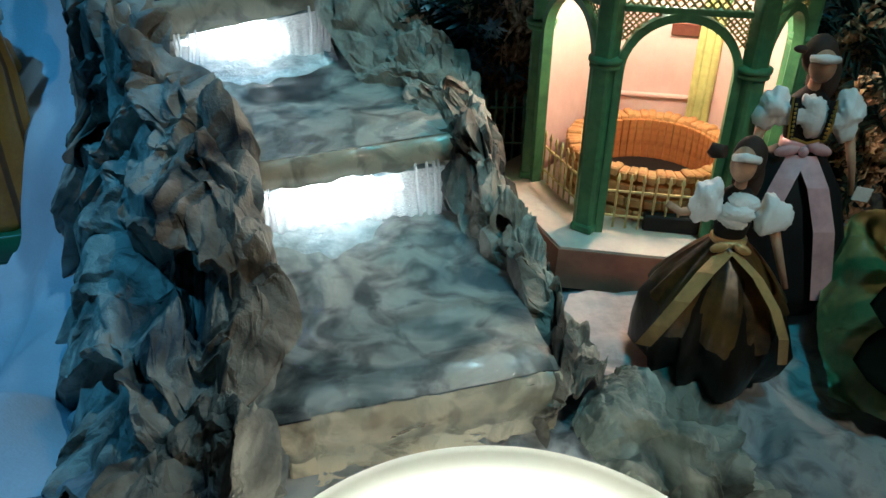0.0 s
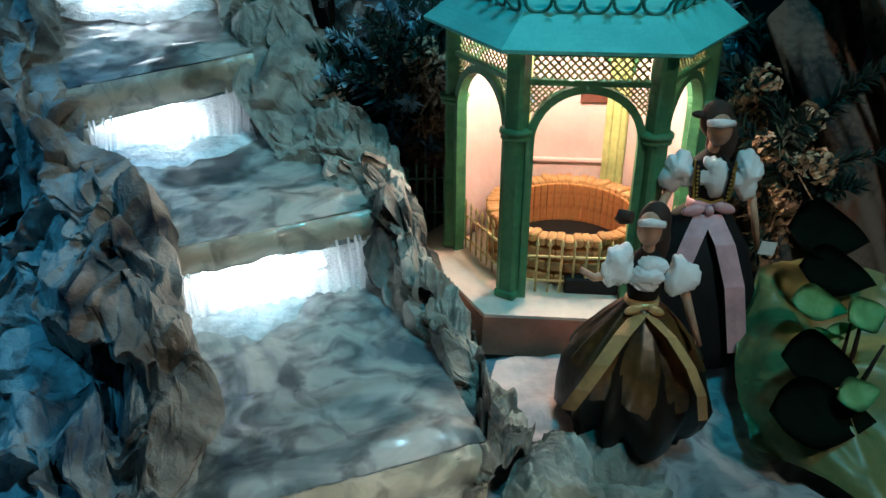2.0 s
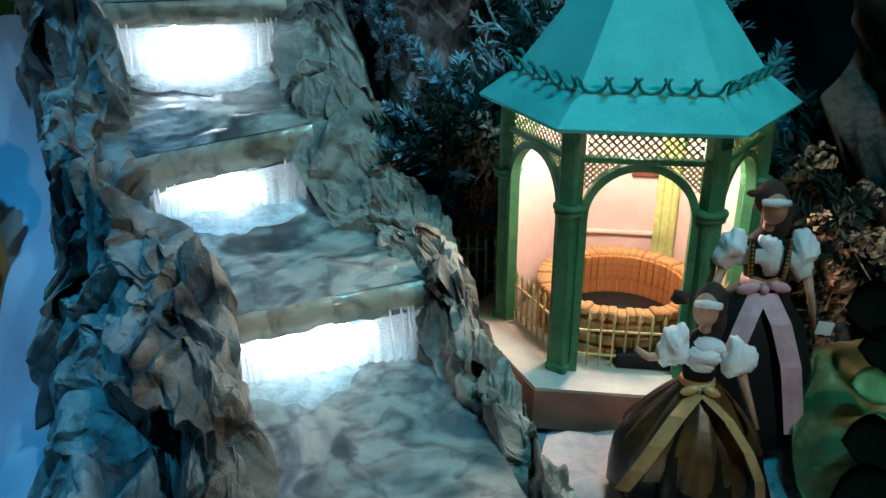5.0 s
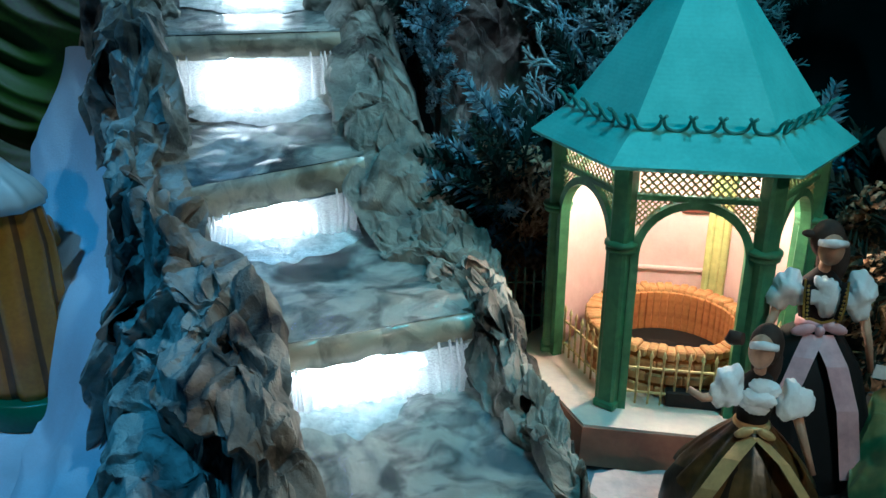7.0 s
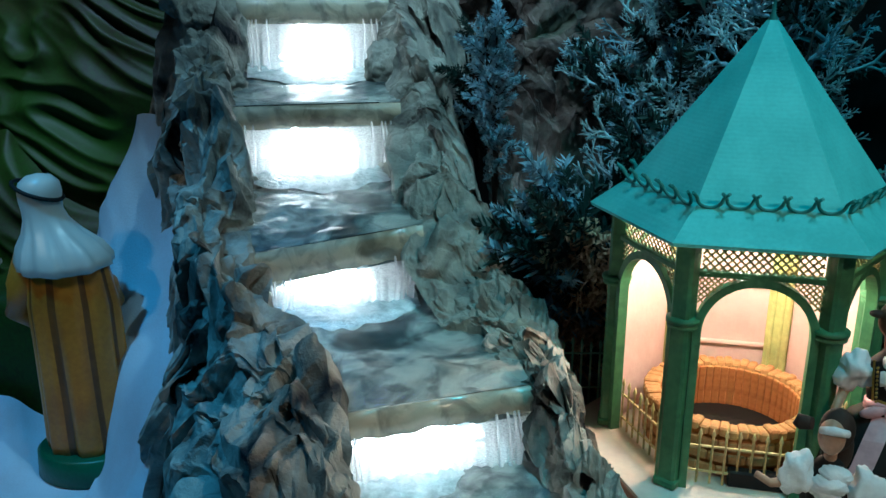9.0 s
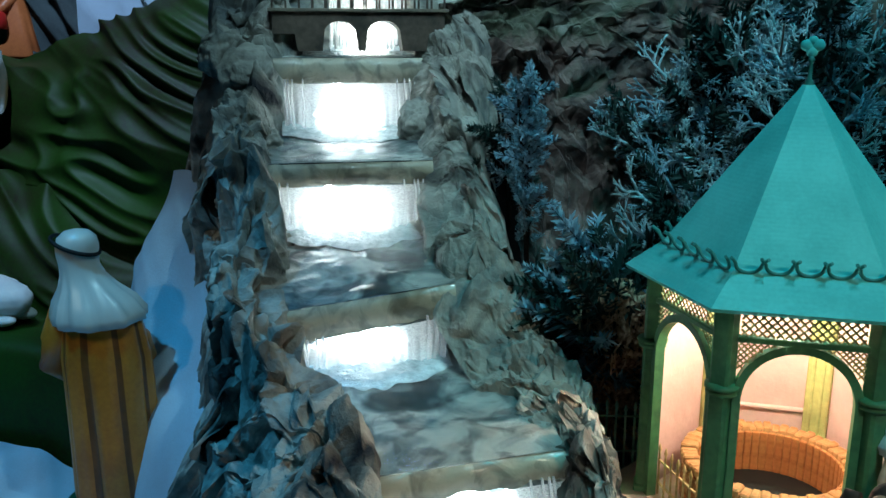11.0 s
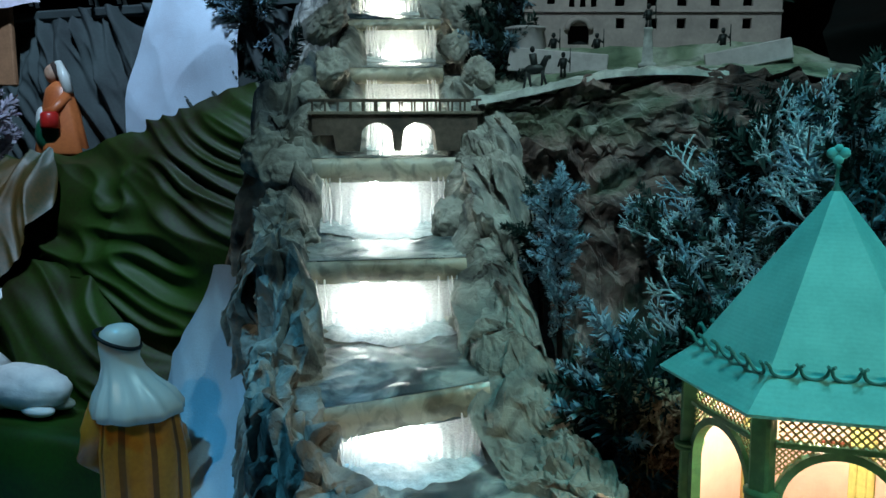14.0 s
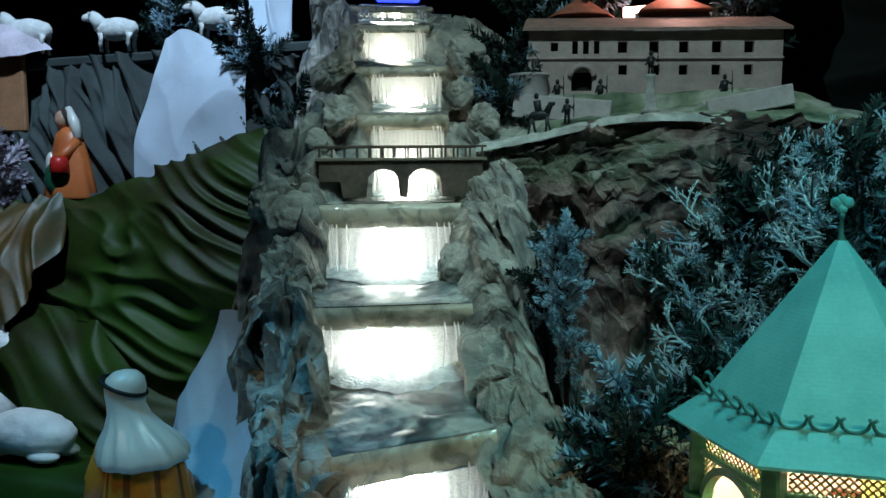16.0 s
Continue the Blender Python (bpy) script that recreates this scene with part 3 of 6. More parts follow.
# ---- the banks: crushed packing paper on both sides ----
LEFT = [
    [(-0.30, -0.57, -0.055), (-0.33, -0.565, -0.05), (-0.39, -0.555, -0.055), (-0.47, -0.53, -0.10), (-0.57, -0.48, -0.20), (-0.64, -0.46, -0.32)],
    [(-0.29, -0.535, -0.02), (-0.315, -0.525, 0.015), (-0.37, -0.50, 0.01), (-0.45, -0.46, -0.04), (-0.55, -0.41, -0.14), (-0.62, -0.40, -0.28)],
    [(-0.335, -0.40, 0.00), (-0.36, -0.39, 0.045), (-0.42, -0.36, 0.04), (-0.51, -0.32, 0.00), (-0.64, -0.27, -0.10), (-0.72, -0.27, -0.28)],
    [(-0.425, -0.235, 0.04), (-0.455, -0.235, 0.12), (-0.50, -0.215, 0.12), (-0.58, -0.19, 0.04), (-0.67, -0.15, -0.06), (-0.76, -0.14, -0.28)],
    [(-0.555, -0.10, 0.08), (-0.58, -0.10, 0.14), (-0.61, -0.09, 0.15), (-0.67, -0.07, 0.06), (-0.74, -0.03, -0.06), (-0.82, -0.02, -0.28)],
    [(-0.64, 0.01, 0.15), (-0.665, 0.005, 0.21), (-0.70, 0.02, 0.22), (-0.74, 0.04, 0.14), (-0.80, 0.08, 0.02), (-0.88, 0.10, -0.25)],
    [(-0.68, 0.12, 0.22), (-0.71, 0.11, 0.29), (-0.76, 0.12, 0.28), (-0.81, 0.14, 0.20), (-0.86, 0.18, 0.08), (-0.95, 0.20, -0.2)],
    [(-0.745, 0.225, 0.30), (-0.78, 0.215, 0.365), (-0.83, 0.22, 0.36), (-0.88, 0.25, 0.28), (-0.93, 0.29, 0.15), (-1.02, 0.32, -0.1)],
    [(-0.78, 0.31, 0.37), (-0.82, 0.30, 0.44), (-0.88, 0.31, 0.44), (-0.95, 0.35, 0.36), (-1.00, 0.40, 0.22), (-1.08, 0.42, 0.0)],
    [(-0.805, 0.40, 0.46), (-0.85, 0.38, 0.54), (-0.90, 0.39, 0.54), (-0.98, 0.43, 0.48), (-1.03, 0.47, 0.34), (-1.12, 0.5, 0.1)],
    [(-0.80, 0.47, 0.54), (-0.85, 0.45, 0.60), (-0.91, 0.45, 0.605), (-0.98, 0.47, 0.59), (-1.04, 0.52, 0.48), (-1.14, 0.56, 0.2)],
    [(-0.80, 0.58, 0.64), (-0.84, 0.575, 0.69), (-0.90, 0.58, 0.68), (-0.97, 0.60, 0.65), (-1.05, 0.64, 0.55), (-1.14, 0.66, 0.3)],
    [(-0.86, 0.72, 0.76), (-0.90, 0.72, 0.81), (-0.95, 0.73, 0.80), (-1.01, 0.75, 0.76), (-1.08, 0.78, 0.64), (-1.16, 0.8, 0.4)],
    [(-0.945, 0.86, 0.89), (-0.98, 0.86, 0.94), (-1.03, 0.87, 0.93), (-1.08, 0.88, 0.88), (-1.13, 0.9, 0.76), (-1.2, 0.92, 0.5)],
    [(-1.0, 0.98, 0.98), (-1.05, 0.98, 1.01), (-1.10, 0.99, 1.0), (-1.14, 1.0, 0.95), (-1.18, 1.02, 0.8), (-1.25, 1.05, 0.6)],
]
RIGHT = [
    [(-0.092, -0.445, -0.035), (-0.088, -0.425, -0.005), (-0.082, -0.405, -0.005), (-0.07, -0.385, -0.02), (-0.05, -0.365, -0.05)],
    [(-0.120, -0.345, 0.005), (-0.108, -0.335, 0.03), (-0.095, -0.320, 0.03), (-0.080, -0.305, 0.0), (-0.06, -0.29, -0.05)],
    [(-0.175, -0.24, 0.01), (-0.160, -0.235, 0.045), (-0.145, -0.225, 0.045), (-0.125, -0.215, 0.01), (-0.105, -0.20, -0.05)],
    [(-0.235, -0.145, 0.05), (-0.215, -0.135, 0.105), (-0.185, -0.125, 0.10), (-0.160, -0.12, 0.03), (-0.14, -0.11, -0.05)],
    [(-0.300, -0.06, 0.08), (-0.255, -0.05, 0.10), (-0.215, -0.035, 0.11), (-0.19, -0.02, 0.05), (-0.18, -0.01, -0.05)],
    [(-0.375, 0.015, 0.11), (-0.315, 0.035, 0.13), (-0.255, 0.055, 0.125), (-0.225, 0.07, 0.06), (-0.21, 0.08, -0.05)],
    [(-0.445, 0.095, 0.17), (-0.40, 0.12, 0.215), (-0.35, 0.15, 0.20), (-0.305, 0.17, 0.11), (-0.28, 0.18, -0.05)],
    [(-0.49, 0.20, 0.23), (-0.44, 0.20, 0.26), (-0.39, 0.215, 0.245), (-0.35, 0.235, 0.18), (-0.33, 0.25, 0.0)],
    [(-0.535, 0.315, 0.30), (-0.48, 0.30, 0.345), (-0.43, 0.29, 0.33), (-0.385, 0.275, 0.26), (-0.37, 0.30, 0.1)],
    [(-0.565, 0.40, 0.38), (-0.51, 0.38, 0.42), (-0.47, 0.37, 0.41), (-0.43, 0.37, 0.34), (-0.41, 0.39, 0.2)],
    [(-0.60, 0.495, 0.46), (-0.555, 0.47, 0.50), (-0.51, 0.45, 0.49), (-0.47, 0.44, 0.43), (-0.44, 0.46, 0.3)],
    [(-0.61, 0.55, 0.54), (-0.575, 0.54, 0.57), (-0.53, 0.54, 0.57), (-0.48, 0.54, 0.55), (-0.44, 0.56, 0.4)],
    [(-0.67, 0.645, 0.64), (-0.62, 0.65, 0.665), (-0.57, 0.66, 0.66), (-0.52, 0.67, 0.64), (-0.47, 0.68, 0.5)],
    [(-0.72, 0.79, 0.76), (-0.67, 0.80, 0.78), (-0.62, 0.81, 0.76), (-0.57, 0.82, 0.72), (-0.52, 0.83, 0.6)],
    [(-0.80, 0.925, 0.89), (-0.75, 0.93, 0.90), (-0.69, 0.94, 0.87), (-0.62, 0.95, 0.83), (-0.56, 0.96, 0.7)],
    [(-0.83, 1.04, 0.98), (-0.76, 1.05, 0.98), (-0.69, 1.06, 0.95), (-0.62, 1.07, 0.9), (-0.56, 1.08, 0.8)],
]
for rows, wide, amount, size, label in ((LEFT, 84, 1.55, 0.95, "crushed stained packing paper forming the tall rocky bank of the waterfall"), (RIGHT, 56, 1.25, 0.58, "narrow crushed grey-brown packing paper bank beside the pavilion")):
    for first, last in ((0, 3), (3, 5), (5, 8), (8, 11), (11, len(rows) - 1)):
        near = first < 8
        bank = thing("paper_bank", sheet(rows[max(0, first - 1):last + 1], (27 if near else 20) * (last - max(0, first - 1)) + 4, wide if near else wide * 3 // 4, amount, size if near else size * 0.8, "inner", 4), ROCK, label, "paper rock", "banks of the waterfall")


def paper_lump(x, y, z, r, seed):
    """A wad of crushed paper: a ball cut by random planes into flat facets."""
    rnd = np.random.default_rng(seed)
    bm = bmesh.new()
    bmesh.ops.create_icosphere(bm, subdivisions=5, radius=1)
    ways = rnd.normal(0, 1, (15, 3))
    ways /= np.linalg.norm(ways, axis=1, keepdims=True)
    cuts = rnd.uniform(0.62, 0.95, 15)
    stretch = rnd.uniform(0.75, 1.25, 3)
    for v in bm.verts:
        d = np.array(v.co)
        reach = min(1.05, float(np.min(np.where(ways @ d > 0.05, cuts / np.maximum(ways @ d, 0.05), 9.0))))
        reach += 0.22 * abs(noise.noise(v.co * 2.2 + Vector((seed, 0, 0)))) - 0.16 * abs(noise.noise(v.co * 4.0 + Vector((0, seed, 3)))) + 0.03 * noise.noise(v.co * 11)
        v.co = Vector(d * reach * r * stretch)
    for f in bm.faces:
        f.smooth = True
    return thing("paper_wad", bm, ROCK, "wad of crushed grey-brown packing paper set as a boulder", "paper rock", "paper boulders on the banks", at=pose(x, y, z, 20 * seed, 35 * seed, 50 * seed))


for seed, (x, y, z, r) in enumerate((
        (-0.844, 0.526, 0.696, 0.051),
        (-0.929, 0.678, 0.811, 0.049),
        (-0.948, 0.828, 0.895, 0.040),
        (-0.882, 0.488, 0.645, 0.036),
        (-0.646, 0.792, 0.831, 0.047),
        (-0.636, 0.681, 0.747, 0.038),
        (-0.585, 0.650, 0.684, 0.033),
        (-0.862, 0.374, 0.490, 0.051),
        (-0.815, 0.316, 0.382, 0.043),
        (-0.920, 0.381, 0.537, 0.044),
        (-0.574, 0.459, 0.408, 0.041),
        (-0.545, 0.494, 0.458, 0.044),
        (-0.536, 0.400, 0.324, 0.042),
        (-0.517, 0.314, 0.238, 0.041),
        (-0.449, 0.313, 0.219, 0.039),
        (-0.744, 0.198, 0.228, 0.038),
        (-0.837, 0.259, 0.295, 0.042))):
    paper_lump(x, y, z, r, seed)

# ---- the pavilion ----
P6 = 0.145
pavilion = empty("pavilion", 0, 0, 0, "green hexagonal garden pavilion with turquoise card roof, lit inside", "pavilion")


def hexagon(r, z):
    return [Vector((r * math.cos(math.radians(60 * k)), r * math.sin(math.radians(60 * k)), z)) for k in range(6)]


def prism(r0, z0, r1, z1):
    bm = bmesh.new()
    a = [bm.verts.new(p) for p in hexagon(r0, z0)]
    b = [bm.verts.new(p) for p in hexagon(r1, z1)]
    for k in range(6):
        bm.faces.new((a[k], a[(k + 1) % 6], b[(k + 1) % 6], b[k]))
    bm.faces.new(a[::-1])
    bm.faces.new(b)
    return bm


thing("plinth", prism(0.203, -0.05, 0.200, -0.003), PLINTH, "hexagonal reddish-brown card plinth under the pavilion", "plinth")
part("floor_slab", prism(0.198, -0.003, 0.198, 0.0), PLINTH_TOP, pavilion, "pale paper floor")
# roof: eaves, cone, crest trim, finial
bm = bmesh.new()
for r0, z0, r1, z1 in ((0.182, 0.289, 0.138, 0.322), (0.138, 0.322, 0.136, 0.326), (0.136, 0.326, 0.006, 0.499)):
    a = [bm.verts.new(p) for p in hexagon(r0, z0)]
    b = [bm.verts.new(p) for p in hexagon(r1, z1)]
    for k in range(6):
        bm.faces.new((a[k], a[(k + 1) % 6], b[(k + 1) % 6], b[k]))
a = [bm.verts.new(p) for p in hexagon(0.182, 0.289)]
b = [bm.verts.new(p) for p in hexagon(0.180, 0.285)]
c = [bm.verts.new(p) for p in hexagon(0.12, 0.286)]
for k in range(6):
    bm.faces.new((b[k], b[(k + 1) % 6], a[(k + 1) % 6], a[k]))
    bm.faces.new((c[k], c[(k + 1) % 6], b[(k + 1) % 6], b[k]))
bmesh.ops.remove_doubles(bm, verts=bm.verts, dist=0.0001)
roof = part("roof", bm, ROOF, pavilion, "turquoise six-sided card roof")
# crest of open loops with curled tips where the eaves meet the roof
bm = bmesh.new()
pts = []
for i in range(13):
    a = math.pi * (1.0 + i / 12)
    pts.append((0.0125 * math.cos(a), 0, 0.012 + 0.011 * math.sin(a)))
pts = [(-0.0175, -0.004, 0.021), (-0.0145, -0.001, 0.016)] + pts + [(0.0145, -0.001, 0.016), (0.0175, -0.004, 0.021)]
add_tube(bm, pts, 0.0019, 6)
loop_mesh = mesh_of(bm, TRIM)
for side in range(6):
    for i in range(5):
        a, b = hexagon(0.142, 0.318)[side], hexagon(0.142, 0.318)[(side + 1) % 6]
        p = a.lerp(b, (i + 0.5) / 5)
        ob = part("crest_loop", loop_mesh, None, pavilion, "")
        ob.matrix_basis = pose(p.x, p.y, p.z, 22, 0, 60 * side + 30 + 90)
bm = bmesh.new()
add_lathe(bm, [(0.0035, 0.492), (0.005, 0.500), (0.0025, 0.506), (0.0018, 0.522), (0.004, 0.525), (0.0015, 0.529)], 10)
fin = part("finial", bm, TRIM, pavilion, "pale green finial")
bm = bmesh.new()
for dx, dz, r in ((-0.006, 0.540, 0.0065), (0.006, 0.540, 0.0065), (0, 0.533, 0.006), (0, 0.545, 0.005)):
    add_ball(bm, (dx, 0, dz), r, 0.0025, r, 0, 2)
part("finial_flower", bm, ROOF, fin)

# posts with capitals
posts = hexagon(P6, 0)
for k in range(6):
    p = posts[k]
    bm = bmesh.new()
    add_box(bm, 0.021, 0.021, 0.284, None, 0.003)
    for z, r in ((0.192, 0.0165), (0.198, 0.0180)):
        add_lathe(bm, [(0.010, z - 0.004), (r, z - 0.002), (r, z + 0.002), (0.010, z + 0.004)], 14)
    add_box(bm, 0.026, 0.026, 0.010, None, 0.002)
    ob = part("post", bm, GREEN_PAINT, pavilion)
    ob.matrix_basis = pose(p.x, p.y, 0, 0, 0, 60 * k)


def bay_frame():
    """The green arch of one bay, seen from outside, with its rails and lattices; x along the bay, z up."""
    bm = bmesh.new()
    n = 20
    ring = []
    path = [(-0.0535, 0.0), (-0.0535, 0.10)] + [(-0.0535 * math.cos(math.pi * i / n), 0.187 + 0.0535 * math.sin(math.pi * i / n)) for i in range(n + 1)] + [(0.0535, 0.10), (0.0535, 0.0)]
    for i, (x, z) in enumerate(path):
        x0, z0 = path[max(0, i - 1)]
        x1, z1 = path[min(len(path) - 1, i + 1)]
        d = Vector((x1 - x0, 0, z1 - z0)).normalized()
        out = Vector((-d.z, 0, d.x)) * 0.0085
        ring.append([bm.verts.new(Vector((x, y, z)) + o) for y, o in ((-0.006, Vector()), (0.006, Vector()), (0.006, out), (-0.006, out))])
    for a, b in zip(ring, ring[1:]):
        for k in range(4):
            bm.faces.new((a[k], a[(k + 1) % 4], b[(k + 1) % 4], b[k]))
    for z, hgt in ((0.2475, 0.006), (0.2775, 0.011)):
        add_box(bm, 0.122, 0.012, hgt, pose(0, 0, z), 0.001)
    bmesh.ops.recalc_face_normals(bm, faces=bm.faces)
    return mesh_of(bm, GREEN_PAINT)


def bay_lattice():
    bm = bmesh.new()
    for s in (-1, 1):
        for i in range(-3, 17):
            x = -0.058 + i * 0.0085
            z0, z1 = 0.2535, 0.2775
            xa, xb = (x, x + 0.024) if s > 0 else (x + 0.024, x)
            t0 = max(0.0, (-0.058 - min(xa, xb)) / 0.024)
            t1 = min(1.0, (0.058 - min(xa, xb)) / 0.024)
            if t1 - t0 < 0.1:
                continue
            ends = []
            for t in (t0, t1):
                u = t if s > 0 else 1 - t
                ends.append((min(xa, xb) + 0.024 * t, 0.0007 * s, z0 + (z1 - z0) * u))
            add_tube(bm, ends, 0.0011, 4)
    # corner spandrels
    for side in (-1, 1):
        for i in range(7):
            for j in range(7):
                x, z = 0.057 - i * 0.0062, 0.2455 - j * 0.0062
                if x * x + (z - 0.187) ** 2 > 0.0635 ** 2 and x > 0 and z > 0.19:
                    for s in (-1, 1):
                        add_tube(bm, [(side * (x - 0.003), 0.0007 * s, z - 0.003 * s), (side * (x + 0.003), 0.0007 * s, z + 0.003 * s)], 0.0010, 4)
    return mesh_of(bm, LATTICE)


def bay_wall():
    return mesh_of(box(0.128, 0.004, 0.282, pose(0, 0.002, 0.0005)), CREAM)


def railing(n, width, height):
    bm = bmesh.new()
    for z in (0.014, height * 0.66):
        add_box(bm, width, 0.0022, 0.0022, pose(0, 0, z))
    return mesh_of(bm, BRASS)


def picket(height, r=0.0014):
    bm = bmesh.new()
    add_lathe(bm, [(r, 0), (r, height - 0.010), (r * 1.9, height - 0.008), (r * 0.3, height)], 6)
    return bm


frame_mesh, lattice_mesh, wall_mesh, rail_mesh = bay_frame(), bay_lattice(), bay_wall(), railing(9, 0.118, 0.068)
picket_mesh = mesh_of(picket(0.068), BRASS)
for side in range(6):
    a = 60 * side + 30
    m = pose(0.1256 * math.cos(radians(a)), 0.1256 * math.sin(radians(a)), 0, 0, 0, a + 90)
    for nm, me in (("arch_frame", frame_mesh), ("lattice", lattice_mesh)):
        part(nm, me, None, pavilion).matrix_basis = m
    if side < 3:
        part("back_panel", wall_mesh, None, pavilion, "warm-lit cream back panel").matrix_basis = m
    else:
        rail = part("railing", rail_mesh, None, pavilion, "brass railing")
        rail.matrix_basis = m @ pose(0, 0.010, 0)
        for i in range(9):
            part("picket", picket_mesh, None, rail).matrix_basis = pose(-0.056 + 0.014 * i, 0, 0)
for k in (1, 2):
    p = posts[k] * 0.90
    bm = box(0.030, 0.014, 0.28, None, 0.002)
    for dx in (-0.006, 0.006):
        add_box(bm, 0.004, 0.004, 0.276, pose(dx, -0.008, 0.002), 0.001)
    part("pilaster", bm, LIME, pavilion, "lime yellow fluted pilaster").matrix_basis = pose(p.x, p.y, 0.0006, 0, 0, 60 * k - 90)
part("wall_moulding", box(0.122, 0.005, 0.006, pose(0, 0.119, 0.073), 0.0015), CREAM, pavilion)
part("sign", box(0.040, 0.004, 0.016, pose(0.035, 0.117, 0.158), 0.001), mat("brown_card", (0.16, 0.05, 0.03), 0.7), pavilion, "small dark red-brown sign")
part("lamp_bulb", add_lathe(bmesh.new(), [(0.004, 0.277), (0.012, 0.270), (0.012, 0.258), (0.004, 0.252)], 12), glow_mat("warm_bulb", (1.0, 0.75, 0.45), 6), pavilion).visible_shadow = False

# ---- the well inside the pavilion ----
well = empty("well", 0.0, 0.0, 0.0, "round orange clay brick well standing in the pavilion", "well")
bm = add_lathe(bmesh.new(), [(0.096, 0.001), (0.098, 0.050), (0.084, 0.050), (0.080, 0.001)], 40)
part("wall", bm, BRICK, well)
# black disc at floor level: the shade of a deep shaft as colour
bm = add_lathe(bmesh.new(), [(0.0795, 0.001), (0.0795, 0.004), (0.001, 0.004), (0.001, 0.001)], 30)
part("well_shade", bm, BLACK, well, "black disc standing in for the shade down the well")
bm = bmesh.new()
add_box(bm, 0.0102, 0.020, 0.011, None, 0.002)
rim_mesh = mesh_of(bm, BRICK_LIGHT)
bm = bmesh.new()
add_box(bm, 0.0088, 0.004, 0.056, None, 0.001)
stave_mesh = mesh_of(bm, BRICK)
bm = bmesh.new()
add_box(bm, 0.020, 0.005, 0.0115, None, 0.0015)
course_mesh = mesh_of(bm, BRICK_LIGHT)
for i in range(58):
    a = 360 / 58 * i
    part("rim_brick", rim_mesh, None, well).matrix_basis = pose(0.094 * math.cos(radians(a)), 0.094 * math.sin(radians(a)), 0.051 + 0.0015 * math.sin(i * 2.3), 0, 0, a + 90)
for i in range(52):
    a = 360 / 52 * i
    part("inner_brick", stave_mesh, None, well).matrix_basis = pose(0.0805 * math.cos(radians(a)), 0.0805 * math.sin(radians(a)), 0.001, 0, 0, a + 90)
for row in range(3):
    for i in range(30):
        a = 360 / 30 * (i + 0.5 * (row % 2))
        part("outer_brick", course_mesh, None, well).matrix_basis = pose(0.0995 * math.cos(radians(a)), 0.0995 * math.sin(radians(a)), 0.002 + 0.016 * row, 0, 0, a + 90)
thing("black_box", box(0.062, 0.014, 0.020, None, 0.002), BLACK, "small black box on the floor before the well", "box", at=pose(0.022, -0.112, 0.0))

# ---- the dark fence beside the pavilion ----
fence = empty("fence", -0.222, 0.035, -0.05, "low dark green wire fence beside the pavilion", "fence")
fence_picket = mesh_of(picket(0.135, 0.0015), DARK_FENCE)
for i in range(13):
    part("picket", fence_picket, None, fence).matrix_basis = pose(-0.072 + 0.012 * i, 0.003 * i, 0.004 * math.sin(i * 1.7))
for z in (0.065, 0.115):
    bm = add_tube(bmesh.new(), [(-0.075, -0.001, z), (0.075, 0.036, z)], 0.0014, 5)
    part("rail", bm, DARK_FENCE, fence)


# ---- dolls and figures: each one plain mesh ----
SKIN = mat("doll_vinyl", (0.52, 0.30, 0.20), 0.45, scale=30, bump=0.02)
HAIR = mat("dark_brown_felt", (0.045, 0.025, 0.018), 0.75, scale=60)
SILK = mat("white_silk", (0.80, 0.80, 0.82), 0.5, scale=30, dark=(0.70, 0.70, 0.74), bump=0.4, fine=150)
BROWN_SATIN = mat("dark_brown_satin", (0.12, 0.060, 0.016), 0.34, scale=18, dark=(0.010, 0.006, 0.004), spec=0.6)
GOLD_RIBBON = mat("gold_ribbon", (0.66, 0.42, 0.18), 0.28, 0.2, scale=20, spec=0.7)
PINK_RIBBON = mat("pink_ribbon", (0.72, 0.42, 0.46), 0.35, scale=20)
BLACK_SATIN = mat("black_velvet", (0.005, 0.004, 0.005), 0.75, scale=30)
GOLD_TRIM = mat("gold_trim", (0.60, 0.40, 0.10), 0.35, 0.8, scale=50)


def add_ribbon(bm, points, width, across, index, thick=0.0005):
    """A ribbon of some thickness along points, its width along the vector across."""
    w = Vector(across).normalized() * width / 2
    pts = [Vector(p) for p in points]
    rings = []
    for i, p in enumerate(pts):
        d = (pts[min(i + 1, len(pts) - 1)] - pts[max(i - 1, 0)]).normalized()
        n = d.cross(w).normalized() * thick
        rings.append([bm.verts.new(q) for q in (p - w, p + n * 1.2, p + w, p - n)])
    for a, b in zip(rings, rings[1:]):
        for k in range(4):
            f = bm.faces.new((a[k], a[(k + 1) % 4], b[(k + 1) % 4], b[k]))
            f.material_index = index


def add_puff(bm, c, rx, ry, rz, index, seed):
    """A gathered, ruffled sleeve or frill."""
    for v in add_ball(bm, c, rx, ry, rz, index, 4):
        d = v.co - Vector(c)
        v.co += d * (0.55 * noise.noise(d * 60 + Vector((seed, 0, 0))) + 0.12 * abs(math.sin(7 * math.atan2(d.z, d.x) + 3 * d.length / rx + seed)) - 0.08)


def pleats(depth, count, low, high):
    return lambda a, z: 1 + (depth * math.sin(count * a + 2 * math.sin(3 * a)) + 0.6 * depth * noise.noise(Vector((3 * math.cos(a), 3 * math.sin(a), 30 * z)))) * max(0.0, min(1.0, (high - z) / (high - low)))


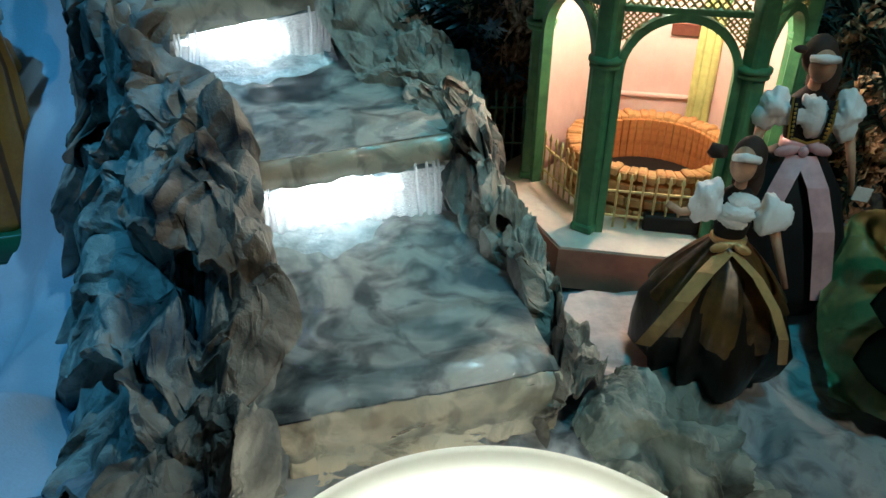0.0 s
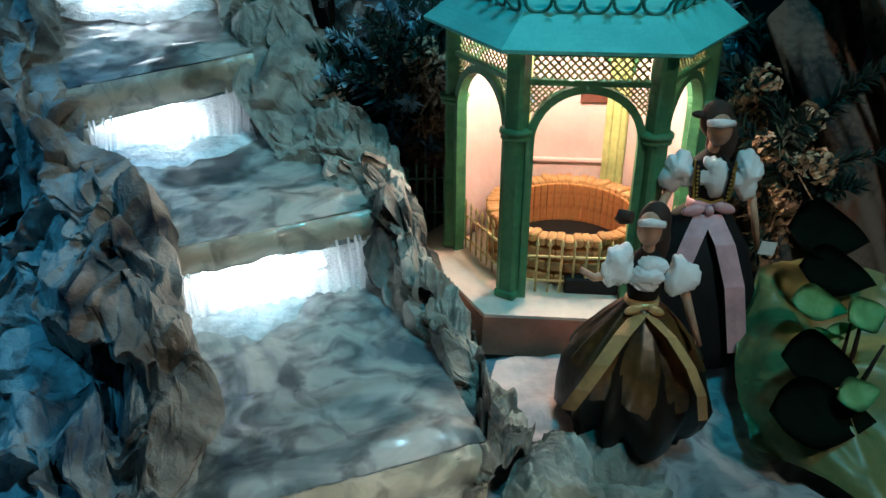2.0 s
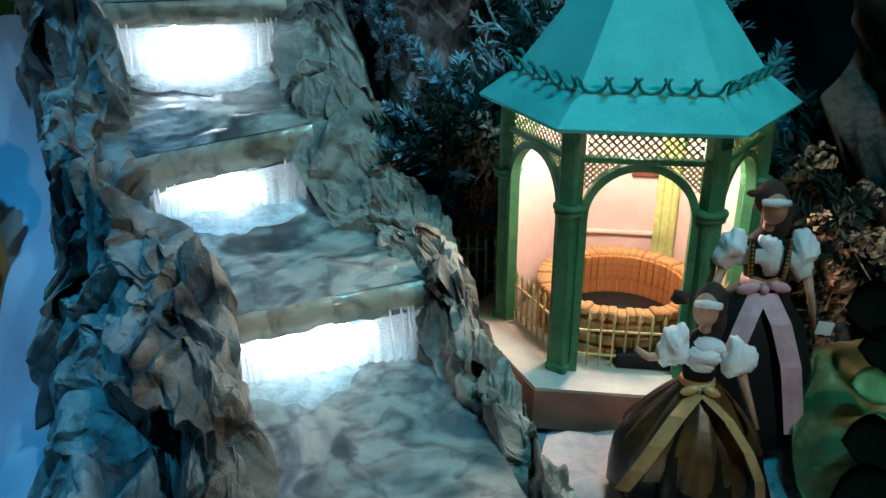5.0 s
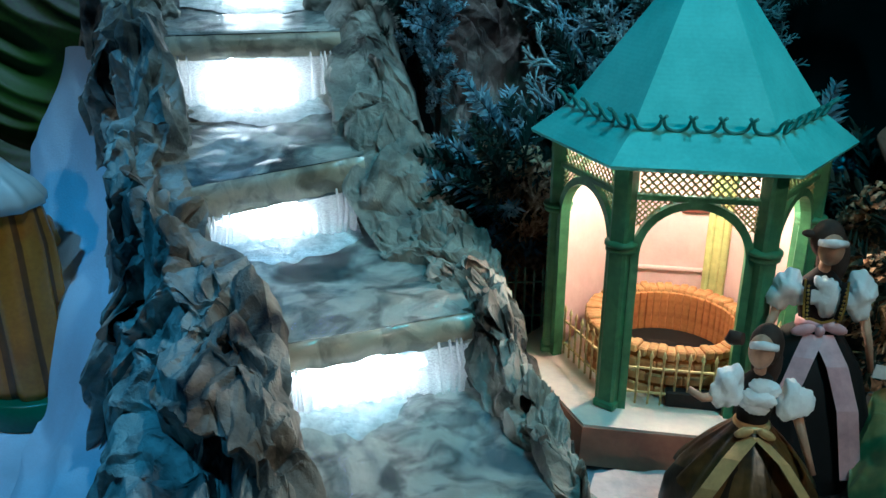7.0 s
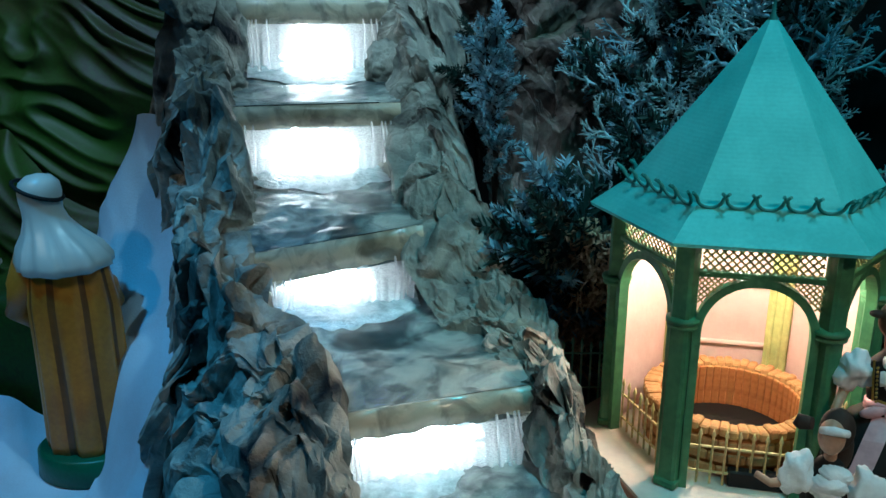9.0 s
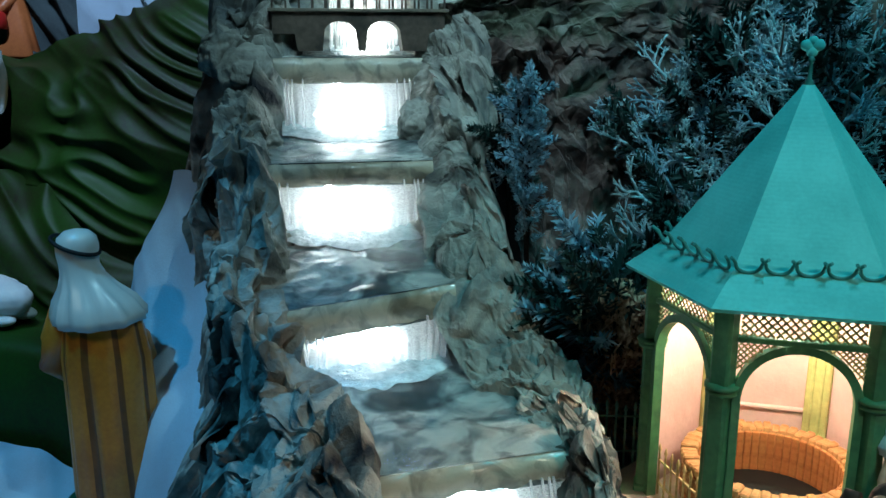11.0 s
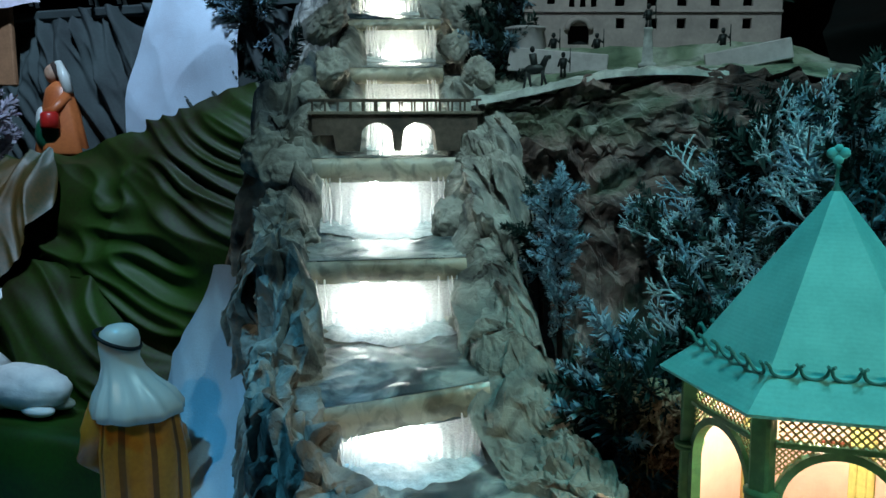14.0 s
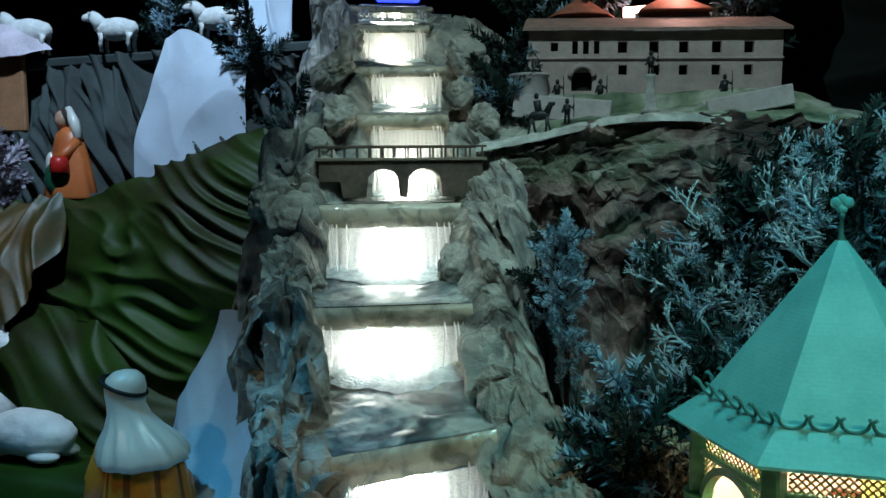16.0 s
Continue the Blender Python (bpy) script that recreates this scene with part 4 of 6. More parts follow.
def doll_sitting_low():
    bm = bmesh.new()
    w = pleats(0.22, 9, -0.02, 0.17)
    add_lathe(bm, [(0.030, 0.016), (0.058, 0.008), (0.070, 0.022), (0.076, 0.046), (0.072, 0.074), (0.061, 0.102), (0.044, 0.128), (0.025, 0.147), (0.017, 0.155)], 56, None, 0, 0.95, w)
    # gathered satin overskirt, longer in front, with a rippled hem
    rings, n = [], 90
    for i in range(13):
        t = i / 12
        ring = []
        for j in range(n):
            a = 2 * math.pi * j / n
            low = 0.062 + 0.030 * max(0.0, math.cos(a + 1.45)) ** 2 + 0.008 * math.sin(5 * a + 1)
            r = 0.018 + 0.056 * math.sin(math.pi / 2 * min(1, t * low / 0.085)) + t * (0.0045 * math.sin(11 * a + 2 * math.sin(2 * a)) + 0.003 * math.sin(23 * a + 4 * t))
            ring.append(bm.verts.new((r * math.cos(a), 0.95 * r * math.sin(a), 0.156 - low * t)))
        rings.append(ring)
    for a, b in zip(rings, rings[1:]):
        for j in range(n):
            f = bm.faces.new((a[j], a[(j + 1) % n], b[(j + 1) % n], b[j]))
            f.smooth, f.material_index = True, 7
    for x in (-0.012, 0.014):
        add_ball(bm, (x, -0.030, 0.006), 0.009, 0.018, 0.007, 5, 2)
    add_lathe(bm, [(0.017, 0.152), (0.0155, 0.160), (0.019, 0.180), (0.021, 0.196), (0.012, 0.207), (0.006, 0.212)], 20, None, 5, 0.75)
    for i in range(3):
        add_puff(bm, ((-0.005, 0.0, 0.006)[i], -0.013, (0.182, 0.191, 0.199)[i]), 0.0145, 0.009, 0.009, 1, i * 3.0)
    add_puff(bm, (-0.031, -0.010, 0.198), 0.0155, 0.014, 0.019, 1, 5)
    add_puff(bm, (0.035, -0.004, 0.186), 0.0155, 0.014, 0.020, 1, 9)
    add_tube(bm, [(-0.036, -0.012, 0.188), (-0.054, -0.016, 0.186), (-0.068, -0.012, 0.192)], [0.0055, 0.0042, 0.0035], 8, 3)
    add_tube(bm, [(0.038, -0.006, 0.178), (0.048, -0.020, 0.150), (0.058, -0.030, 0.124)], [0.0055, 0.0042, 0.003], 8, 3)
    add_tube(bm, [(0, 0, 0.206), (0, -0.002, 0.218)], [0.0065, 0.006], 10, 3)
    add_ball(bm, (-0.002, -0.004, 0.233), 0.0125, 0.0135, 0.017, 3, 3)
    add_ball(bm, (0.004, 0.005, 0.236), 0.0165, 0.0150, 0.021, 4, 3)
    add_ball(bm, (0.008, 0.010, 0.215), 0.015, 0.010, 0.026, 4, 3)
    add_tube(bm, [(-0.0135, -0.008, 0.240), (-0.004, -0.0172, 0.2445), (0.010, -0.013, 0.241)], [0.0035, 0.0045, 0.0035], 8, 1)
    add_tube(bm, [(-0.020, 0.0, 0.242), (-0.030, 0.006, 0.240), (-0.034, 0.004, 0.236)], [0.006, 0.008, 0.004], 8, 4)
    # gold sash, bow and two tails that lie on the skirt
    add_lathe(bm, [(0.0175, 0.150), (0.0185, 0.152), (0.0185, 0.158), (0.017, 0.160)], 24, None, 2)
    for s in (-1, 1):
        add_ball(bm, (s * 0.011, -0.021, 0.156), 0.010, 0.004, 0.005, 2, 2, Euler((0, s * 0.4, 0)).to_matrix().to_4x4())
    add_ribbon(bm, [(-0.004, -0.021, 0.152), (-0.024, -0.044, 0.140), (-0.044, -0.060, 0.116), (-0.060, -0.062, 0.088), (-0.072, -0.050, 0.056)], 0.019, (0.7, -0.5, 0.25), 2)
    add_ribbon(bm, [(0.004, -0.021, 0.152), (0.026, -0.044, 0.140), (0.046, -0.058, 0.116), (0.062, -0.056, 0.084), (0.072, -0.042, 0.046)], 0.016, (0.7, 0.5, -0.25), 2)
    # a pale embroidered flower on the skirt
    for k in range(6):
        a = k * math.pi / 3
        add_ball(bm, (0.012 + 0.005 * math.cos(a), -0.0705, 0.052 + 0.006 * math.sin(a)), 0.0025, 0.002, 0.003, 6, 1)
    return bm


thing("doll", doll_sitting_low(), [mat("black_brown_satin", (0.014, 0.009, 0.006), 0.4, scale=18, dark=(0.005, 0.004, 0.003)), SILK, GOLD_RIBBON, SKIN, HAIR, BLACK_SATIN, GREY_CLOTH, BROWN_SATIN], "costumed doll in dark brown satin skirt with gold ribbon", "doll", "costumed dolls", at=pose(0.044, -0.300, -0.046) @ Matrix.Diagonal((0.86, 0.86, 0.94, 1)))


def doll_standing():
    bm = bmesh.new()
    w = pleats(0.07, 10, 0.0, 0.17)
    add_lathe(bm, [(0.050, 0.0), (0.068, 0.002), (0.070, 0.03), (0.065, 0.08), (0.053, 0.125), (0.032, 0.158), (0.017, 0.170)], 56, None, 0, 0.9, w)
    add_lathe(bm, [(0.017, 0.166), (0.0165, 0.175), (0.021, 0.200), (0.023, 0.216), (0.012, 0.228), (0.0065, 0.234)], 20, None, 0, 0.72)
    add_puff(bm, (0.0, -0.0115, 0.210), 0.0165, 0.0095, 0.024, 1, 2)
    for s in (-1, 1):
        add_ribbon(bm, [(s * 0.014, -0.0215, 0.186), (s * 0.0165, -0.0225, 0.205), (s * 0.017, -0.018, 0.226)], 0.0055, (1, 0, 0), 0)
        add_ribbon(bm, [(s * 0.0178, -0.0235, 0.186), (s * 0.020, -0.0235, 0.205), (s * 0.0205, -0.018, 0.227)], 0.0022, (1, 0, 0), 5)
        for i in range(9):
            add_ball(bm, (s * (0.0150 + 0.0004 * i), -0.0245, 0.186 + 0.0045 * i), 0.0015, 0.001, 0.0018, 5, 1)
    add_ribbon(bm, [(-0.014, -0.021, 0.186), (0.0, -0.025, 0.183), (0.014, -0.021, 0.186)], 0.003, (0, 0, 1), 5)
    add_puff(bm, (-0.034, -0.006, 0.208), 0.0165, 0.015, 0.022, 1, 15)
    add_puff(bm, (0.038, -0.004, 0.206), 0.0165, 0.015, 0.022, 1, 19)
    add_tube(bm, [(-0.040, -0.008, 0.192), (-0.050, -0.022, 0.172), (-0.052, -0.034, 0.158)], [0.0055, 0.0042, 0.003], 8, 3)
    add_tube(bm, [(0.044, -0.006, 0.188), (0.052, -0.014, 0.158), (0.058, -0.018, 0.128)], [0.0055, 0.0042, 0.003], 8, 3)
    add_tube(bm, [(0, 0, 0.228), (0, -0.003, 0.242)], [0.0065, 0.006], 10, 3)
    add_ball(bm, (0.002, -0.006, 0.256), 0.0125, 0.0135, 0.017, 3, 3)
    add_ball(bm, (0.0, 0.005, 0.263), 0.0165, 0.0150, 0.021, 4, 3)
    add_ball(bm, (0.010, 0.010, 0.240), 0.016, 0.010, 0.030, 4, 3)
    add_ball(bm, (-0.018, 0.004, 0.268), 0.008, 0.006, 0.004, 4, 2)
    add_tube(bm, [(-0.012, -0.011, 0.264), (0.001, -0.0195, 0.2665), (0.014, -0.011, 0.264)], [0.0035, 0.005, 0.0035], 8, 1)
    # pink sash with bow and tails
    add_lathe(bm, [(0.0170, 0.166), (0.0190, 0.168), (0.0190, 0.177), (0.0165, 0.179)], 24, None, 2, 0.85)
    for s in (-1, 1):
        add_ball(bm, (s * 0.015, -0.021, 0.174 + 0.002 * s), 0.013, 0.004, 0.0065, 2, 2, Euler((0, s * 0.3, 0)).to_matrix().to_4x4())
    add_ball(bm, (0, -0.024, 0.173), 0.005, 0.004, 0.006, 2, 2)
    add_ribbon(bm, [(-0.004, -0.022, 0.168), (-0.016, -0.041, 0.150), (-0.026, -0.054, 0.128), (-0.032, -0.058, 0.116)], 0.020, (1, -0.3, 0.1), 2)
    add_ribbon(bm, [(0.004, -0.022, 0.168), (0.016, -0.046, 0.145), (0.028, -0.062, 0.105), (0.036, -0.066, 0.060), (0.042, -0.067, 0.028)], 0.022, (1, 0.2, 0.0), 2)
    # a small paper tag at the wrist
    add_box(bm, 0.018, 0.001, 0.015, pose(0.066, -0.022, 0.124, 0, 10, 10))
    for f in bm.faces[-6:]:
        f.material_index = 1
    return bm


thing("doll", doll_standing(), [BLACK_SATIN, SILK, PINK_RIBBON, SKIN, HAIR, GOLD_TRIM], "costumed doll in black dress with pink bow and white puff sleeves", "doll", "costumed dolls", at=pose(0.131, -0.128, -0.048))

ROBE = mat("tan_painted_plaster", (0.60, 0.23, 0.025), 0.35, scale=9, dark=(0.40, 0.13, 0.015), bump=0.03, spec=0.6)
ROBE_DARK = mat("brown_painted_stripe", (0.22, 0.075, 0.012), 0.4, scale=12, spec=0.6)
GLAZE_WHITE = mat("white_glazed_plaster", (0.62, 0.61, 0.56), 0.3, scale=8, dark=(0.66, 0.65, 0.60), bump=0.02, spec=0.6, coat=0.4)
BASE_GREEN = mat("green_painted_base", (0.02, 0.12, 0.06), 0.35, scale=9)


def shepherd():
    bm = bmesh.new()
    add_lathe(bm, [(0.10, 0.0), (0.108, 0.004), (0.104, 0.05), (0.098, 0.054)], 40, None, 3, 0.8)
    rings, n = [], 126
    folds = lambda a: 0.075 * math.cos(9 * a + 0.8 * math.sin(2 * a)) + 0.03 * math.cos(17 * a + 1)
    for z, rx, ry in ((0.052, 0.080, 0.062), (0.07, 0.082, 0.064), (0.15, 0.079, 0.062), (0.25, 0.078, 0.060), (0.33, 0.078, 0.058), (0.40, 0.068, 0.050), (0.43, 0.050, 0.040), (0.445, 0.030, 0.026)):
        k = max(0.15, min(1.0, (0.47 - z) / 0.3))
        rings.append([bm.verts.new((rx * (1 + folds(a) * k) * math.cos(a), ry * (1 + folds(a) * k) * math.sin(a), z)) for a in (2 * math.pi * i / n for i in range(n))])
    for a, b in zip(rings, rings[1:]):
        for i in range(n):
            f = bm.faces.new((a[i], a[(i + 1) % n], b[(i + 1) % n], b[i]))
            f.smooth = True
            f.material_index = 1 if folds(2 * math.pi * (i + 0.5) / n) < -0.058 else 0
    bm.faces.new(rings[0][::-1])
    bm.faces.new(rings[-1])
    # bent arm in a wide sleeve
    add_tube(bm, [(-0.066, 0.0, 0.415), (-0.088, 0.004, 0.36), (-0.100, 0.010, 0.315), (-0.086, 0.035, 0.29), (-0.06, 0.055, 0.30)], [0.026, 0.029, 0.031, 0.030, 0.022], 16, 0)
    add_tube(bm, [(0.035, 0.010, 0.365), (0.046, 0.030, 0.35), (0.046, 0.050, 0.31)], [0.020, 0.024, 0.022], 16, 0)
    # head cloth: a cape over the shoulders, drawn in at the neck, with a cord round the turned head
    cape = lambda a, z: 1 + (0.05 * math.sin(9 * a + 20 * z + math.sin(3 * a)) + 0.025 * math.sin(17 * a)) * max(0, min(1, (0.49 - z) / 0.05))
    rings, n = [], 72
    for r, z, dx in ((0.066, 0.392, -0.004), (0.078, 0.398, -0.004), (0.079, 0.412, -0.005), (0.068, 0.436, -0.010), (0.050, 0.458, -0.018), (0.038, 0.480, -0.026), (0.034, 0.498, -0.030), (0.0355, 0.515, -0.031), (0.0365, 0.530, -0.030), (0.033, 0.546, -0.029), (0.021, 0.557, -0.028), (0.003, 0.561, -0.028)):
        rings.append([bm.verts.new((dx + r * cape(a, z) * math.cos(a), r * 0.9 * cape(a, z) * math.sin(a), z)) for a in (2 * math.pi * i / n for i in range(n))])
    for a, b in zip(rings, rings[1:]):
        for i in range(n):
            f = bm.faces.new((a[i], a[(i + 1) % n], b[(i + 1) % n], b[i]))
            f.smooth, f.material_index = True, 2
    for ring in (rings[0][::-1], rings[-1]):
        bm.faces.new(ring).material_index = 2
    add_ball(bm, (-0.052, 0.012, 0.528), 0.020, 0.022, 0.024, 2, 3)
    add_ball(bm, (-0.058, 0.016, 0.505), 0.013, 0.016, 0.020, 5, 3)
    pts = [(-0.033 + 0.0385 * math.cos(a), 0.0355 * math.sin(a), 0.532 - 0.016 * math.cos(a)) for a in (2 * math.pi * i / 24 for i in range(25))]
    add_tube(bm, pts, 0.0036, 8, 4)
    return bm


thing("shepherd_statue", shepherd(), [ROBE, ROBE_DARK, GLAZE_WHITE, BASE_GREEN, BLACK, SKIN], "glazed plaster shepherd statue in striped tan robe and white head cloth", "statue", at=pose(-1.080, 0.205, -0.322, 0, -1, 12))

ORANGE = mat("orange_painted_robe", (0.60, 0.17, 0.05), 0.4, scale=9, dark=(0.42, 0.10, 0.03))
RED = mat("red_paint", (0.55, 0.02, 0.015), 0.35, scale=9)
bm = bmesh.new()
add_lathe(bm, [(0.075, 0.0), (0.080, 0.01), (0.065, 0.08), (0.050, 0.15), (0.040, 0.19), (0.018, 0.21)], 36, None, 0, 0.8, pleats(0.10, 8, 0.0, 0.2))
add_ball(bm, (-0.012, -0.03, 0.06), 0.045, 0.04, 0.06, 2, 3)
add_ball(bm, (-0.016, -0.004, 0.232), 0.022, 0.024, 0.028, 4, 3)
add_ball(bm, (-0.008, 0.006, 0.238), 0.027, 0.027, 0.032, 3, 3)
add_tube(bm, [(0.0, 0.0, 0.265), (0.022, -0.004, 0.225), (0.038, -0.008, 0.175)], [0.010, 0.016, 0.014], 10, 1)
add_tube(bm, [(0.035, -0.01, 0.17), (0.020, -0.045, 0.13), (-0.005, -0.06, 0.12)], [0.016, 0.014, 0.010], 10, 0)
add_lathe(bm, [(0.022, 0.078), (0.026, 0.082), (0.024, 0.118), (0.016, 0.124)], 20, pose(0.015, -0.062, 0), 5)
add_ball(bm, (-0.05, -0.02, 0.10), 0.018, 0.016, 0.04, 1, 3)
thing("water_carrier_statue", bm, [ORANGE, GLAZE_WHITE, BASE_GREEN, HAIR, SKIN, RED], "plaster water carrier statue in orange robe holding red pitcher", "statue", at=pose(-1.90, 0.96, 0.515))

WOOL = mat("white_painted_wool", (0.74, 0.74, 0.72), 0.7, scale=30, dark=(0.58, 0.58, 0.58), bump=0.5, fine=90)


def sheep(standing=True):
    bm = bmesh.new()
    for v in add_ball(bm, (0, 0, 0.075 if standing else 0.04), 0.075, 0.036, 0.038, 0, 4):
        v.co += v.co.normalized() * 0.004 * noise.noise(v.co * 90)
    add_tube(bm, [(-0.055, 0, 0.085 if standing else 0.055), (-0.080, 0, 0.115 if standing else 0.085), (-0.092, 0, 0.122 if standing else 0.090)], [0.028, 0.021, 0.018], 12, 0)
    add_ball(bm, (-0.104, 0, 0.116 if standing else 0.084), 0.024, 0.014, 0.014, 0, 3)
    for s in (-1, 1):
        add_ball(bm, (-0.088, s * 0.018, 0.128 if standing else 0.095), 0.006, 0.010, 0.004, 0, 2)
        for x in (-0.048, 0.052):
            if standing:
                add_tube(bm, [(x, s * 0.018, 0.06), (x - 0.004, s * 0.018, 0.03), (x, s * 0.018, 0.0)], [0.013, 0.008, 0.007], 8, 0)
            else:
                add_ball(bm, (x * 0.8, s * 0.016, 0.013), 0.026, 0.014, 0.011, 0, 3)
    return bm


flock = mesh_of(sheep(), WOOL)
for x, y, z, turn, size in ((-1.79, 1.05, 0.945, 8, 0.88), (-1.45, 1.05, 0.955, 4, 0.85), (-2.11, 1.05, 0.955, 12, 0.95)):
    ob = new("sheep_figurine", flock)
    ob.matrix_world = pose(x, y, z, 0, 0, turn) @ Matrix.Scale(size, 4)
    tagged(ob, "white plaster sheep figurine standing on the ledge", "figurine", "sheep figurines")
rest = mesh_of(sheep(False), WOOL)
for x, y, z, turn, size in ((-1.595, 0.45, -0.050, -6, 1.75), (-1.845, 0.565, 0.12, 10, 1.5)):
    ob = new("sheep_figurine", rest)
    ob.matrix_world = pose(x, y, z, 0, 0, turn) @ Matrix.Diagonal((size, size, size * 0.78, 1))
    tagged(ob, "white woolly sheep figurine lying on green cloth", "figurine", "sheep figurines")

# ---- cloths and drapes round the figures ----
thing("green_drape", drape([
    [(-2.35, 0.86, 0.40), (-2.05, 0.86, 0.50), (-1.88, 0.84, 0.505), (-1.65, 0.83, 0.54), (-1.40, 0.80, 0.61), (-1.20, 0.78, 0.69), (-1.08, 0.78, 0.66)],
    [(-2.35, 0.80, 0.30), (-2.05, 0.79, 0.40), (-1.88, 0.76, 0.43), (-1.65, 0.74, 0.44), (-1.40, 0.72, 0.50), (-1.20, 0.71, 0.57), (-1.05, 0.72, 0.54)],
    [(-2.35, 0.74, 0.12), (-2.05, 0.71, 0.20), (-1.88, 0.69, 0.25), (-1.65, 0.67, 0.27), (-1.40, 0.66, 0.30), (-1.20, 0.66, 0.38), (-1.02, 0.68, 0.36)],
    [(-2.35, 0.70, -0.08), (-2.05, 0.66, 0.02), (-1.88, 0.63, 0.08), (-1.65, 0.61, 0.10), (-1.40, 0.61, 0.10), (-1.20, 0.62, 0.15), (-1.02, 0.66, 0.15)],
    [(-2.35, 0.66, -0.30), (-2.05, 0.60, -0.20), (-1.88, 0.56, -0.12), (-1.65, 0.55, -0.10), (-1.40, 0.56, -0.10), (-1.20, 0.58, -0.15), (-1.02, 0.64, -0.1)],
], 190, 240, 0.024, 27.0, (0.42, 0.2, 0.88), 3.0, 0.9), GREEN_CLOTH, "shiny dark green satin draped over a hill", "cloth", smooth=True)
thing("olive_drape", drape([
    [(-2.04, 0.80, 0.50), (-1.90, 0.76, 0.515), (-1.72, 0.75, 0.52)],
    [(-2.10, 0.74, 0.42), (-1.92, 0.68, 0.43), (-1.69, 0.67, 0.42)],
    [(-2.22, 0.68, 0.22), (-2.00, 0.60, 0.24), (-1.75, 0.60, 0.25)],
    [(-2.35, 0.64, 0.00), (-2.12, 0.56, 0.02), (-1.88, 0.54, 0.02)],
], 110, 100, 0.036, 40, (0.9, 0, 0.3), 9.0), OLIVE_CLOTH, "olive brown satin gathered over the green cloth", "cloth", smooth=True)
thing("green_mound", drape([
    [(-1.92, 0.68, 0.16), (-1.75, 0.66, 0.245), (-1.60, 0.66, 0.24), (-1.45, 0.66, 0.15), (-1.36, 0.67, 0.0)],
    [(-1.95, 0.60, 0.09), (-1.77, 0.57, 0.16), (-1.60, 0.57, 0.15), (-1.46, 0.58, 0.08), (-1.36, 0.61, -0.05)],
    [(-2.0, 0.54, -0.02), (-1.80, 0.52, 0.0), (-1.62, 0.52, 0.0), (-1.48, 0.54, -0.05), (-1.36, 0.57, -0.12)],
    [(-2.05, 0.50, -0.12), (-1.82, 0.50, -0.12), (-1.62, 0.50, -0.12), (-1.48, 0.52, -0.14), (-1.36, 0.56, -0.2)],
], 90, 110, 0.026, 18, (0.7, 0.2, 0.6), 5.0, 0.9), GREEN_CLOTH, "dark green satin heaped over a mound", "cloth", smooth=True)
thing("green_cloth_floor", drape([
    [(-2.3, 0.62, -0.06), (-1.9, 0.60, -0.06), (-1.5, 0.60, -0.06), (-1.25, 0.60, -0.07)],
    [(-2.3, 0.42, -0.065), (-1.9, 0.40, -0.065), (-1.5, 0.40, -0.065), (-1.22, 0.42, -0.075)],
    [(-2.3, 0.35, -0.10), (-1.9, 0.34, -0.10), (-1.5, 0.34, -0.10), (-1.20, 0.36, -0.12)],
    [(-2.3, 0.32, -0.34), (-1.9, 0.30, -0.34), (-1.5, 0.30, -0.34), (-1.18, 0.32, -0.34)],
], 60, 90, 0.014, 11, (0.2, 0.3, 0.9), 1.0), GREEN_CLOTH, "dark green cloth spread under the sheep", "cloth", smooth=True)
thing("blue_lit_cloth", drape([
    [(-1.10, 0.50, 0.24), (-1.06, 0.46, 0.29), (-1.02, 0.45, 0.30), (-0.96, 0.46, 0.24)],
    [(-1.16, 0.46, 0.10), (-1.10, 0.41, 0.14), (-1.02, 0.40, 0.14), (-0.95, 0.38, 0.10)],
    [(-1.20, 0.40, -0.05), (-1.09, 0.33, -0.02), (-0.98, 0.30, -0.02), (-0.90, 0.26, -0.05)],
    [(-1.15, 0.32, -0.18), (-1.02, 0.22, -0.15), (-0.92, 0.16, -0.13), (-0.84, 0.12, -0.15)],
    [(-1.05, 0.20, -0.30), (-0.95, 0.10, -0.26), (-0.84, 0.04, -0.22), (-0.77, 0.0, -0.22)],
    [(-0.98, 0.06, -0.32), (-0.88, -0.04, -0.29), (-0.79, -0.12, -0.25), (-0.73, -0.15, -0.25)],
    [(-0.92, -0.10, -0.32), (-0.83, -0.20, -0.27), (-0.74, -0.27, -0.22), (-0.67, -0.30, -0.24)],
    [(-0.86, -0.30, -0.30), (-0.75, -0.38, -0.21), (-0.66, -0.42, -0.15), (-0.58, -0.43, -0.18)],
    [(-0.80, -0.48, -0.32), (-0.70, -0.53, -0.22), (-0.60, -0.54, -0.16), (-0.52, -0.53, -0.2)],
], 150, 80, 0.032, 26, (0.9, 0.35, 0.0), 2.0), WHITE_CLOTH, "white cotton cloth falling in folds, blue light partly in its colour", "cloth", smooth=True)
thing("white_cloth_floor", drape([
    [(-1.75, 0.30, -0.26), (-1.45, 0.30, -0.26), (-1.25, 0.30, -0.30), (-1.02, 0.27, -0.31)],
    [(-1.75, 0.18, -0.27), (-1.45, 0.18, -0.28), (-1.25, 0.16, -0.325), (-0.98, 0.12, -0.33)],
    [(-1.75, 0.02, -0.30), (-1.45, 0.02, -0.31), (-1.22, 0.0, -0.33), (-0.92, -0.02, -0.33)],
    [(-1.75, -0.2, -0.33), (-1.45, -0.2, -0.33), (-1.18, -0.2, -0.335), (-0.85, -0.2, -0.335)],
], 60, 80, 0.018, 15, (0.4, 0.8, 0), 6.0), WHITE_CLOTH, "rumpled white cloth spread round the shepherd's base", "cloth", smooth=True)
